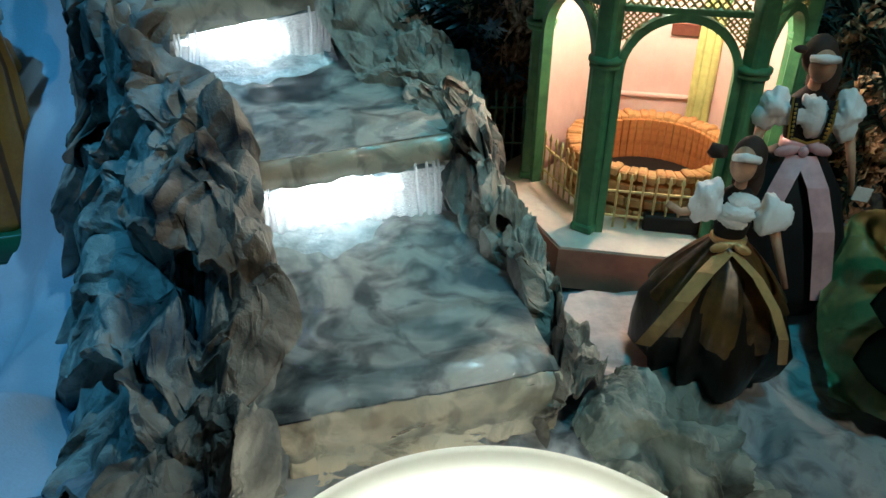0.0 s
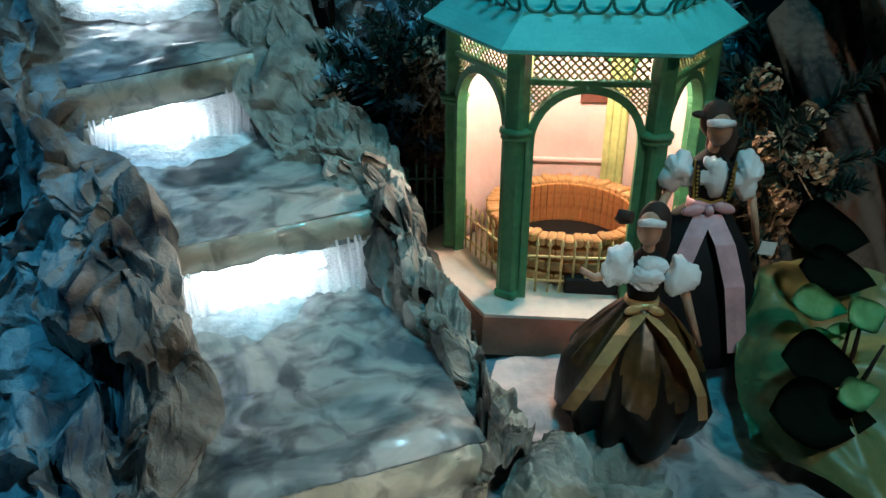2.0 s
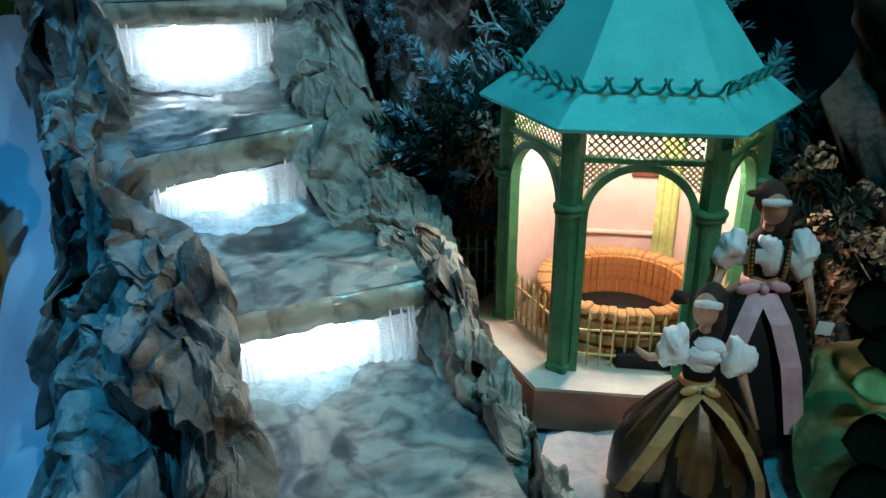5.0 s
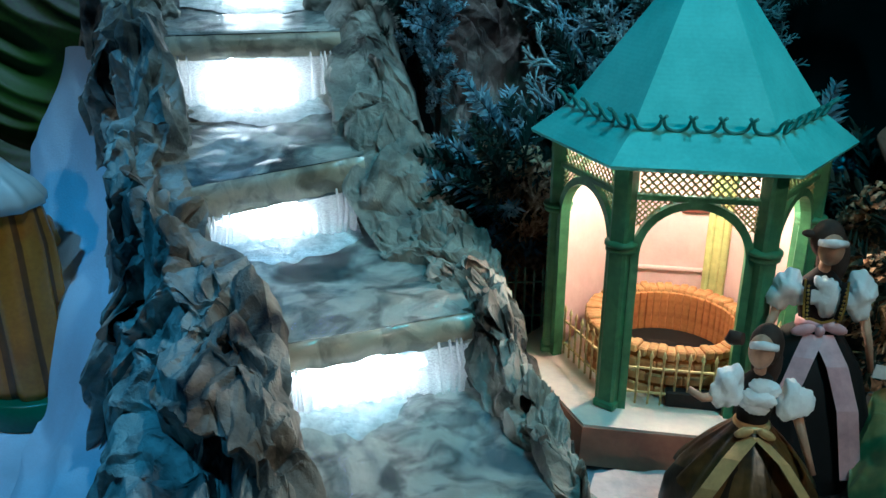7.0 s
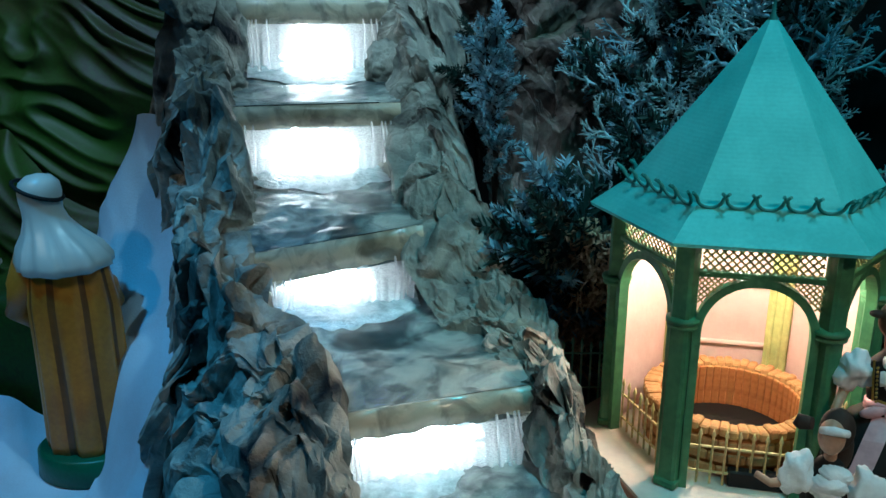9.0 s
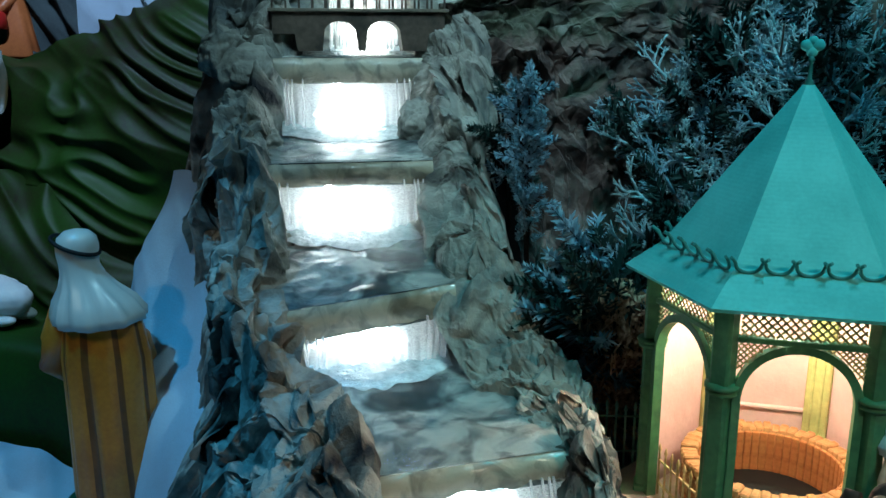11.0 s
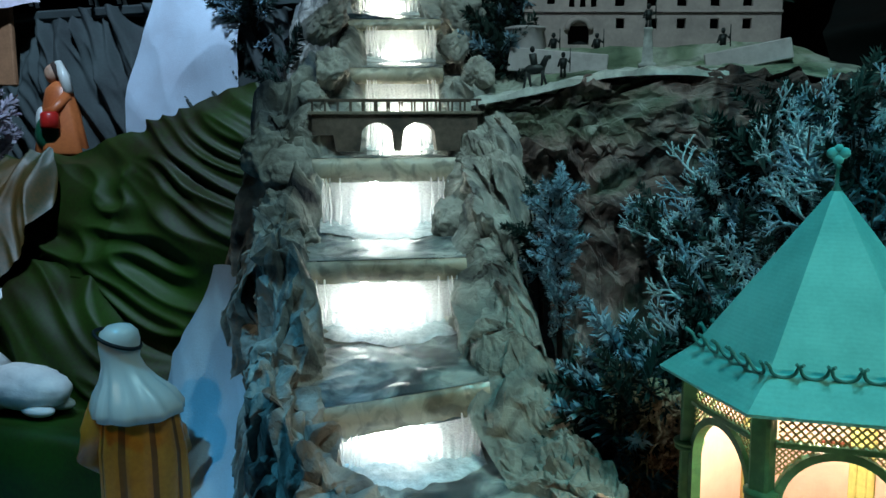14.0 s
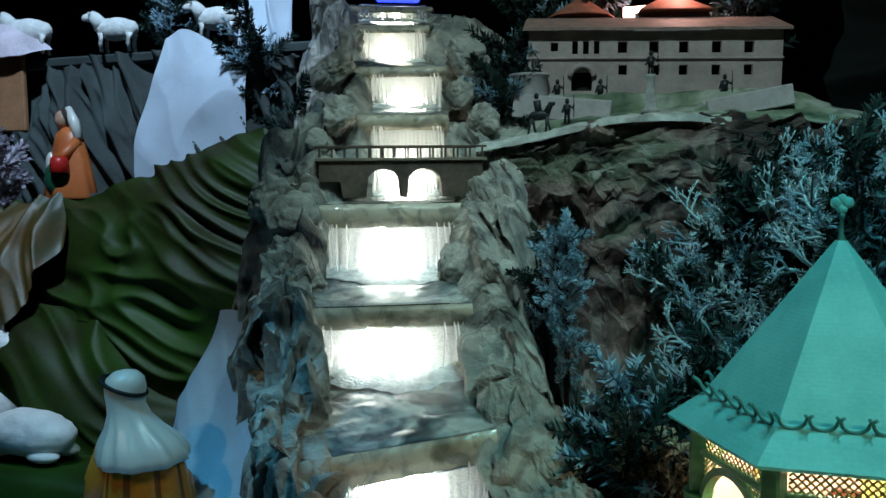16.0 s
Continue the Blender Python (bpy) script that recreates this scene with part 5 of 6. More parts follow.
thing("hanging_cloth", drape([
    [(-1.600, 1.03, 0.965), (-1.520, 1.00, 0.985), (-1.420, 1.00, 0.935), (-1.340, 1.02, 0.875)],
    [(-1.620, 0.98, 0.85), (-1.530, 0.96, 0.85), (-1.420, 0.96, 0.84), (-1.325, 0.98, 0.83)],
    [(-1.670, 0.97, 0.70), (-1.560, 0.95, 0.70), (-1.440, 0.95, 0.70), (-1.325, 0.97, 0.70)],
    [(-1.680, 0.97, 0.55), (-1.570, 0.95, 0.55), (-1.450, 0.95, 0.55), (-1.340, 0.97, 0.55)],
], 90, 80, 0.014, 13, (0.8, 0, 0.6), 4.0, 0.3), WHITE_CLOTH, "white sheet hanging over the dark ledge", "cloth", smooth=True)
thing("far_white_cloth", drape([
    [(-1.52, 1.30, 1.14), (-1.42, 1.28, 1.17), (-1.34, 1.28, 1.10)],
    [(-1.50, 1.26, 0.98), (-1.41, 1.22, 1.00), (-1.31, 1.22, 0.97)],
    [(-1.46, 1.22, 0.83), (-1.38, 1.18, 0.83), (-1.28, 1.18, 0.80)],
], 50, 50, 0.025, 50, (0.9, 0, 0.3), 8.0), WHITE_CLOTH, "white cloth bunched on the far slope", "cloth", smooth=True)
thing("grey_drape", drape([
    [(-2.6, 1.12, 0.93), (-2.2, 1.10, 0.935), (-1.9, 1.08, 0.93), (-1.6, 1.06, 0.93), (-1.2, 1.06, 0.90)],
    [(-2.6, 1.06, 0.80), (-2.2, 1.05, 0.80), (-1.9, 1.04, 0.80), (-1.6, 1.03, 0.80), (-1.2, 1.03, 0.78)],
    [(-2.6, 1.04, 0.62), (-2.2, 1.03, 0.62), (-1.9, 1.02, 0.62), (-1.6, 1.01, 0.62), (-1.2, 1.01, 0.60)],
    [(-2.6, 1.02, 0.40), (-2.2, 1.01, 0.40), (-1.9, 1.00, 0.40), (-1.6, 0.99, 0.40), (-1.2, 0.99, 0.40)],
], 80, 240, 0.050, 46, (0.85, 0, 0.52), 7.0, 0.5), GREY_CLOTH, "charcoal cloth hanging in folds from the ledge", "cloth", smooth=True)
thing("ledge", box(1.6, 0.5, 0.03, pose(-1.95, 1.30, 0.912), 0.006), GREY_CLOTH, "dark cloth-covered ledge carrying the sheep", "ledge")
thing("orange_board", box(0.26, 0.02, 0.24, pose(-2.22, 0.985, 0.72, 0, 0, 8), 0.004), mat("orange_card", (0.42, 0.20, 0.10), 0.7, scale=12), "orange-brown card leaning against the dark ledge", "card")
thing("pink_cloth", drape([
    [(-2.45, 1.15, 1.05), (-2.27, 1.08, 1.06), (-2.16, 1.06, 1.03), (-2.04, 1.06, 0.955)],
    [(-2.45, 1.02, 1.00), (-2.27, 1.00, 1.01), (-2.16, 0.99, 0.985), (-2.05, 1.0, 0.940)],
    [(-2.45, 0.99, 0.93), (-2.27, 0.975, 0.93), (-2.18, 0.975, 0.925), (-2.09, 0.98, 0.925)],
], 40, 50, 0.022, 40, (0.8, 0, 0.4), 1.0), mat("pale_lilac_cotton", (0.68, 0.58, 0.66), 0.8, scale=9), "pale lilac cloth on the ledge", "cloth", smooth=True)
thing("dark_drape", drape([
    [(0.10, 1.00, 1.2), (0.30, 0.90, 1.2), (0.55, 0.72, 1.2), (0.9, 0.5, 1.2)],
    [(0.10, 0.88, 0.9), (0.28, 0.78, 0.9), (0.50, 0.62, 0.9), (0.85, 0.4, 0.9)],
    [(0.12, 0.78, 0.55), (0.27, 0.68, 0.55), (0.46, 0.50, 0.55), (0.8, 0.3, 0.55)],
    [(0.20, 0.66, 0.2), (0.30, 0.50, 0.2), (0.45, 0.34, 0.2), (0.75, 0.15, 0.2)],
    [(0.22, 0.60, -0.1), (0.32, 0.40, -0.1), (0.46, 0.2, -0.1), (0.75, 0.0, -0.1)],
], 110, 110, 0.07, 12, (0.6, 0.5, 0.6), 2.5), mat("dark_grey_satin", (0.004, 0.005, 0.005), 0.8, scale=6, dark=(0.002, 0.0025, 0.0025), spec=0.12), "black cloth hung behind the scene in heavy folds", "cloth", smooth=True)
thing("brown_drape", drape([
    [(0.30, 0.22, 0.55), (0.36, 0.12, 0.55), (0.46, 0.02, 0.55)],
    [(0.28, 0.16, 0.35), (0.36, 0.06, 0.35), (0.46, -0.04, 0.35)],
    [(0.26, 0.12, 0.15), (0.35, 0.02, 0.15), (0.46, -0.08, 0.15)],
    [(0.26, 0.10, -0.04), (0.36, 0.0, -0.04), (0.48, -0.10, -0.04)],
], 110, 90, 0.050, 45, (0.80, -0.42, 0.42), 6.5, 0.5), mat("brown_muslin", (0.15, 0.09, 0.065), 0.7, scale=9, dark=(0.012, 0.010, 0.010), spread=0.3), "brown muslin hanging in folds beside the pavilion", "cloth", smooth=True)

thing("blue_cloth_scrap", drape([
    [(0.346, 0.087, 0.270), (0.383, 0.111, 0.269), (0.435, 0.131, 0.258)],
    [(0.339, 0.071, 0.238), (0.380, 0.091, 0.227), (0.436, 0.114, 0.223)],
    [(0.327, 0.052, 0.200), (0.371, 0.075, 0.196), (0.437, 0.106, 0.206)],
], 30, 40, 0.012, 30, (0.9, 0, 0.3), 3.0), WHITE_CLOTH, "scrap of pale cloth caught on the brown curtain", "cloth", smooth=True)


# ---- bridge, far slope, road and fort ----
BRIDGE = mat("dark_brown_card", (0.14, 0.10, 0.075), 0.7, scale=20, dark=(0.05, 0.038, 0.03))
BRIDGE_LIGHT = mat("stone_coloured_card", (0.24, 0.20, 0.15), 0.7, scale=30)
bridge = empty("bridge", -0.70, 0.488, 0.535, "small dark brown model bridge with two arches over the water", "bridge", turn=25.7)


def bridge_wall():
    """Spandrel wall with two arched openings."""
    bm = bmesh.new()
    front = []
    n = 64
    lo, hi = [], []
    for i in range(n + 1):
        x = -0.155 + 0.31 * i / n
        z = 0.0
        for c in (-0.034, 0.044):
            if abs(x - c) < 0.032:
                z = max(z, 0.026 + math.sqrt(max(0, 0.032 ** 2 - (x - c) ** 2)) * 0.85)
        if x < -0.115 or x > 0.125:
            z = max(z, 0.03)
        lo.append((x, z))
        hi.append((x, 0.068))
    quads = []
    for y in (-0.022, 0.022):
        a = [bm.verts.new((x, y, z)) for x, z in lo]
        b = [bm.verts.new((x, y, z)) for x, z in hi]
        quads.append((a, b))
        for i in range(n):
            bm.faces.new((a[i], a[i + 1], b[i + 1], b[i]))
    (a, b), (c, d) = quads
    for i in range(n):
        bm.faces.new((a[i], a[i + 1], c[i + 1], c[i]))
        bm.faces.new((b[i], b[i + 1], d[i + 1], d[i]))
    bmesh.ops.recalc_face_normals(bm, faces=bm.faces)
    return bm


part("arch_wall", bridge_wall(), BRIDGE, bridge, "twin-arched wall")
part("deck", box(0.325, 0.056, 0.006, pose(0, 0, 0.068), 0.001), BRIDGE_LIGHT, bridge)
bm = box(0.0035, 0.0035, 0.020, None)
bar_mesh = mesh_of(bm, BRIDGE)
for s in (-1, 1):
    part("handrail", box(0.325, 0.004, 0.004, pose(0, s * 0.025, 0.093), 0.0008), BRIDGE, bridge)
    for i in range(14):
        part("baluster", bar_mesh, None, bridge).matrix_basis = pose(-0.154 + 0.0237 * i, s * 0.025, 0.0738)

SLOPE_PAPER = paper_mat("brown_green_paper", [(0.30, (0.010, 0.008, 0.008)), (0.42, (0.10, 0.058, 0.05)), (0.50, (0.24, 0.17, 0.15)), (0.58, (0.10, 0.11, 0.075)), (0.70, (0.34, 0.34, 0.30))], scale=3.2, blots=0.85, bump=0.3)
thing("rock_slope", sheet([
    [(-0.56, 0.58, 0.615), (-0.45, 0.60, 0.64), (-0.33, 0.60, 0.668), (-0.18, 0.61, 0.668), (0.0, 0.62, 0.668), (0.14, 0.64, 0.65), (0.24, 0.68, 0.60)],
    [(-0.52, 0.56, 0.56), (-0.42, 0.57, 0.57), (-0.31, 0.57, 0.60), (-0.17, 0.57, 0.61), (0.0, 0.58, 0.60), (0.14, 0.60, 0.58), (0.24, 0.62, 0.52)],
    [(-0.46, 0.55, 0.45), (-0.39, 0.57, 0.46), (-0.30, 0.57, 0.48), (-0.16, 0.56, 0.50), (0.0, 0.56, 0.48), (0.14, 0.56, 0.44), (0.25, 0.58, 0.4)],
    [(-0.43, 0.52, 0.32), (-0.37, 0.54, 0.33), (-0.28, 0.55, 0.34), (-0.15, 0.54, 0.36), (0.0, 0.53, 0.34), (0.14, 0.53, 0.3), (0.26, 0.54, 0.25)],
    [(-0.38, 0.46, 0.12), (-0.34, 0.48, 0.12), (-0.26, 0.48, 0.12), (-0.14, 0.48, 0.14), (0.0, 0.48, 0.12), (0.14, 0.48, 0.1), (0.27, 0.48, 0.05)],
    [(-0.36, 0.40, -0.05), (-0.30, 0.42, -0.05), (-0.24, 0.42, -0.05), (-0.13, 0.42, -0.05), (0.0, 0.42, -0.05), (0.14, 0.42, -0.05), (0.28, 0.42, -0.05)],
], 130, 165, 0.85, 0.72, None, 4), SLOPE_PAPER, "crushed brown paper rock face below the fort", "paper rock")
MOSS_PAPER = paper_mat("mossy_paper", [(0.3, (0.05, 0.09, 0.05)), (0.45, (0.22, 0.27, 0.18)), (0.6, (0.44, 0.45, 0.38)), (0.75, (0.14, 0.20, 0.10))])
thing("terrace_slope", sheet([
    [(-0.57, 0.57, 0.612), (-0.45, 0.595, 0.638), (-0.33, 0.60, 0.667), (-0.18, 0.61, 0.667), (0.0, 0.62, 0.667), (0.16, 0.66, 0.64), (0.24, 0.70, 0.58)],
    [(-0.57, 0.66, 0.64), (-0.46, 0.67, 0.67), (-0.33, 0.67, 0.68), (-0.18, 0.67, 0.685), (0.0, 0.68, 0.68), (0.16, 0.72, 0.66), (0.24, 0.74, 0.62)],
    [(-0.60, 0.76, 0.70), (-0.50, 0.74, 0.71), (-0.33, 0.73, 0.695), (-0.18, 0.73, 0.705), (0.0, 0.74, 0.70), (0.16, 0.78, 0.68), (0.24, 0.8, 0.64)],
    [(-0.60, 0.90, 0.76), (-0.50, 0.79, 0.748), (-0.33, 0.79, 0.744), (-0.18, 0.80, 0.742), (0.0, 0.83, 0.742), (0.16, 0.84, 0.68), (0.24, 0.86, 0.66)],
    [(-0.60, 1.15, 0.80), (-0.50, 1.15, 0.75), (-0.33, 1.15, 0.71), (-0.18, 1.15, 0.71), (0.0, 1.15, 0.71), (0.16, 1.15, 0.70), (0.24, 1.15, 0.68)],
], 100, 140, 0.2, 0.5), MOSS_PAPER, "mossy crumpled paper terrace before the fort", "paper rock")
bm = bmesh.new()
road_pts = [(-0.565, 0.560, 0.627), (-0.50, 0.583, 0.638), (-0.447, 0.594, 0.648), (-0.39, 0.60, 0.660), (-0.318, 0.603, 0.674), (-0.26, 0.606, 0.678), (-0.20, 0.61, 0.678), (-0.15, 0.614, 0.675), (-0.10, 0.62, 0.668)]
for i in range(41):
    p = Vector(spline(np.array(road_pts), i / 40 * (len(road_pts) - 1))) + Vector((0, -0.004, 0.006))
    bm.verts.new(p + Vector((0, -0.014 + 0.004 * math.sin(i * 0.7), -0.002 + 0.003 * math.sin(i))))
    bm.verts.new(p + Vector((0, 0.018, 0.004 + 0.002 * math.sin(i * 1.7))))
    bm.verts.new(p + Vector((0, -0.016, -0.014)))
bm.verts.ensure_lookup_table()
for i in range(40):
    a = 3 * i
    bm.faces.new((bm.verts[a], bm.verts[a + 3], bm.verts[a + 4], bm.verts[a + 1]))
    bm.faces.new((bm.verts[a + 2], bm.verts[a + 5], bm.verts[a + 3], bm.verts[a]))
thing("model_road", bm, mat("pale_sand", (0.62, 0.63, 0.58), 0.85, scale=40, bump=0.4), "pale sand road leading from the bridge to the fort", "road")

FORT = mat("fort_wall_card", (0.47, 0.37, 0.35), 0.75, scale=20, dark=(0.33, 0.26, 0.25))
PALE_CARD = mat("pale_wall_card", (0.60, 0.54, 0.54), 0.75, scale=20, dark=(0.44, 0.38, 0.38))
FORT_ROOF = mat("fort_roof_card", (0.30, 0.20, 0.17), 0.7, scale=40, dark=(0.20, 0.13, 0.11))
RED_ROOF = mat("red_roof_card", (0.42, 0.13, 0.08), 0.7, scale=40)
fort = empty("fort", -0.255, 0.82, 0.716, "pinkish-grey card model fort with two storeys and red roofs", "building")
fort.matrix_world = pose(-0.255, 0.835, 0.716, 0, 1.2, 12)
part("plinth", box(0.54, 0.21, 0.024, pose(0, 0.11, -0.023), 0.002), FORT, fort)


def wall_with_holes(width, height, holes, depth=0.012):
    """A wall with rectangular openings cut through, x along it, its base at z = 0."""
    xs = sorted({-width / 2, width / 2, *[v for x, z, w, h in holes for v in (x - w / 2, x + w / 2)]})
    zs = sorted({0.0, height, *[v for x, z, w, h in holes for v in (z, z + h)]})
    solid = lambda i, j: 0 <= i < len(xs) - 1 and 0 <= j < len(zs) - 1 and not any(abs((xs[i] + xs[i + 1]) / 2 - x) < w / 2 and z < (zs[j] + zs[j + 1]) / 2 < z + h for x, z, w, h in holes)
    bm = bmesh.new()
    quad = lambda *ps: bm.faces.new([bm.verts.new(p) for p in ps])
    for i in range(len(xs) - 1):
        for j in range(len(zs) - 1):
            if not solid(i, j):
                continue
            x0, x1, z0, z1 = xs[i], xs[i + 1], zs[j], zs[j + 1]
            quad((x0, 0, z0), (x1, 0, z0), (x1, 0, z1), (x0, 0, z1))
            quad((x0, depth, z1), (x1, depth, z1), (x1, depth, z0), (x0, depth, z0))
            if not solid(i - 1, j):
                quad((x0, 0, z0), (x0, 0, z1), (x0, depth, z1), (x0, depth, z0))
            if not solid(i + 1, j):
                quad((x1, 0, z1), (x1, 0, z0), (x1, depth, z0), (x1, depth, z1))
            if not solid(i, j - 1):
                quad((x0, depth, z0), (x1, depth, z0), (x1, 0, z0), (x0, 0, z0))
            if not solid(i, j + 1):
                quad((x0, 0, z1), (x1, 0, z1), (x1, depth, z1), (x0, depth, z1))
    bmesh.ops.remove_doubles(bm, verts=bm.verts, dist=0.0001)
    return bm


upper = [(-0.210, 0.118, 0.016, 0.018), (-0.166, 0.112, 0.012, 0.028), (-0.143, 0.112, 0.012, 0.028), (-0.120, 0.112, 0.012, 0.028)]
upper += [(x, 0.114, 0.020, 0.024) for x in (-0.066, 0.0, 0.062, 0.130, 0.196)]
lower = [(x, 0.068, 0.018, 0.021) for x in (-0.064, 0.004, 0.062, 0.130, 0.196)]
gate = [(-0.150, 0.034, 0.044, 0.040)]
part("wall", wall_with_holes(0.53, 0.160, upper + lower + gate), FORT, fort)
# black panel added so that the openings read as unlit rooms
part("black_backing", box(0.51, 0.006, 0.155, pose(0, 0.035, 0.001)), BLACK, fort, "black panel standing in for the shade behind the windows")
part("side_wall", box(0.012, 0.20, 0.160, pose(-0.259, 0.112, 0)), FORT, fort)
part("side_wall", box(0.012, 0.20, 0.160, pose(0.259, 0.112, 0)), FORT, fort)
part("string_course", box(0.534, 0.006, 0.005, pose(0, -0.003, 0.100), 0.001), FORT, fort)
part("gate_arch", add_tube(bmesh.new(), [(-0.150 + 0.025 * math.cos(math.pi * i / 12), -0.004, 0.064 + 0.022 * math.sin(math.pi * i / 12)) for i in range(13)], 0.006, 8), FORT, fort)
bm = bmesh.new()
v = [bm.verts.new(p) for p in ((-0.278, -0.022, 0.158), (0.278, -0.022, 0.158), (0.270, 0.10, 0.200), (-0.270, 0.10, 0.200), (-0.278, -0.022, 0.164), (0.278, -0.022, 0.164), (0.270, 0.10, 0.206), (-0.270, 0.10, 0.206))]
for q in ((0, 3, 2, 1), (4, 5, 6, 7), (0, 1, 5, 4), (1, 2, 6, 5), (2, 3, 7, 6), (3, 0, 4, 7)):
    bm.faces.new([v[i] for i in q])
part("roof", bm, FORT_ROOF, fort, "sloping red-brown roof")
for x, y, w, hz in ((-0.145, 0.12, 0.12, 0.215), (0.06, 0.13, 0.17, 0.222)):
    part("upper_block", wall_with_holes(w, hz, [(dx * w, hz - 0.026, 0.020, 0.014) for dx in (-0.3, 0, 0.3)]), FORT, fort).matrix_basis = pose(x, y, 0)
    bm = bmesh.new()
    add_lathe(bm, [(w * 0.66, hz), (w * 0.64, hz + 0.004), (0.004, hz + 0.05)], 8 if w < 0.15 else 4, pose(0, 0, 0, 0, 0, 45))
    part("hip_roof", bm, RED_ROOF, fort, "red hipped roof").matrix_basis = pose(x, y + 0.04, 0)
thing("glow_lamp", box(0.07, 0.01, 0.05, None, 0.003), WINDOW_GLOW, "pink-white lamp shining behind the fort", "lamp", at=pose(-0.30, 1.02, 0.915))
thing("lamp_shelf", box(0.20, 0.06, 0.17, pose(-0.30, 1.03, 0.742), 0.004), BLACK_CLOTH, "black box carrying the lamp behind the fort", "box")
bm = add_lathe(bmesh.new(), [(0.042, 0.0), (0.044, 0.004), (0.040, 0.045), (0.043, 0.047), (0.043, 0.052), (0.036, 0.052)], 24)
thing("bastion", bm, PALE_CARD, "round low bastion of grey card at the fort", "wall", at=pose(-0.505, 0.755, 0.735))
thing("low_wall", box(0.20, 0.010, 0.048, None, 0.002), PALE_CARD, "low pale card wall along the terrace", "wall", at=pose(-0.430, 0.70, 0.684, 0, 6, 4))
thing("low_wall", box(0.16, 0.010, 0.040, None, 0.002), PALE_CARD, "low pale card wall along the terrace", "wall", at=pose(-0.060, 0.72, 0.690, 0, -10, 6))
STONE = mat("pale_monument_stone", (0.50, 0.50, 0.48), 0.7, scale=40)
FIGURE = mat("dark_pewter", (0.035, 0.04, 0.04), 0.45, 0.3, scale=40)
bm = bmesh.new()
add_lathe(bm, [(0.024, 0), (0.024, 0.008), (0.016, 0.010), (0.010, 0.07), (0.012, 0.074), (0.012, 0.078)], 4, pose(0, 0, 0, 0, 0, 45))
thing("monument", bm, STONE, "pale stone obelisk pedestal before the fort", "monument", at=pose(-0.252, 0.735, 0.695))


def small_figure():
    bm = bmesh.new()
    add_tube(bm, [(-0.004, 0, 0), (-0.003, 0, 0.018)], 0.0028, 6)
    add_tube(bm, [(0.004, 0, 0), (0.003, 0, 0.018)], 0.0028, 6)
    add_tube(bm, [(0, 0, 0.016), (0, 0, 0.036)], [0.006, 0.0075], 8)
    add_ball(bm, (0, 0, 0.043), 0.0045, 0.0045, 0.006, 0, 2)
    add_tube(bm, [(0.006, 0, 0.034), (0.012, -0.003, 0.028), (0.014, -0.004, 0.036)], 0.002, 6)
    add_tube(bm, [(0.014, -0.004, 0.010), (0.014, -0.004, 0.055)], 0.0010, 5)
    add_tube(bm, [(-0.006, 0, 0.034), (-0.010, 0, 0.020)], 0.002, 6)
    return mesh_of(bm, FIGURE)


def rider():
    bm = bmesh.new()
    add_ball(bm, (0, 0, 0.034), 0.019, 0.008, 0.009, 0, 3)
    add_tube(bm, [(0.014, 0, 0.038), (0.022, 0, 0.052), (0.030, 0, 0.052)], [0.006, 0.005, 0.003], 8)
    for x, x2 in ((-0.014, -0.022), (-0.012, -0.008), (0.012, 0.020), (0.014, 0.010)):
        add_tube(bm, [(x, 0, 0.030), ((x + x2) / 2, 0, 0.016), (x2, 0, 0.0)], [0.004, 0.0025, 0.002], 6)
    add_tube(bm, [(-0.018, 0, 0.036), (-0.028, 0, 0.026)], [0.003, 0.0015], 6)
    add_tube(bm, [(0, 0, 0.038), (-0.002, 0, 0.060)], [0.006, 0.007], 8)
    add_ball(bm, (-0.002, 0, 0.068), 0.0045, 0.0045, 0.006, 0, 2)
    return mesh_of(bm, FIGURE)


figure_mesh = small_figure()
for x, y, z in ((-0.445, 0.755, 0.726), (-0.355, 0.755, 0.722), (-0.408, 0.655, 0.676), (-0.110, 0.765, 0.722), (-0.252, 0.735, 0.772)):
    ob = new("soldier_figurine", figure_mesh)
    ob.matrix_world = pose(x, y, z)
    tagged(ob, "dark pewter toy soldier standing before the fort", "figurine", "toy soldiers")
ob = new("rider_figurine", rider())
ob.matrix_world = pose(-0.452, 0.604, 0.652, 0, -4, 4) @ Matrix.Scale(1.1, 4)
tagged(ob, "dark pewter toy rider on the sand road", "figurine", "toy soldiers")

# ---- plants ----
PINE = mat("dark_pine_needles", (0.016, 0.044, 0.036), 0.7, scale=30)
FROST = mat("frosted_blue_needles", (0.42, 0.58, 0.68), 0.6, scale=40, dark=(0.16, 0.28, 0.36))
FROST_PALE = mat("pale_frosted_twigs", (0.52, 0.66, 0.68), 0.6, scale=40, dark=(0.30, 0.42, 0.46))
DRIED = mat("dried_tan_flowers", (0.70, 0.48, 0.32), 0.75, scale=60, dark=(0.20, 0.11, 0.06))
BARK = mat("dark_twig_bark", (0.03, 0.024, 0.02), 0.8, scale=60)
LILAC = mat("lilac_frosted_needles", (0.50, 0.44, 0.52), 0.65, scale=40)


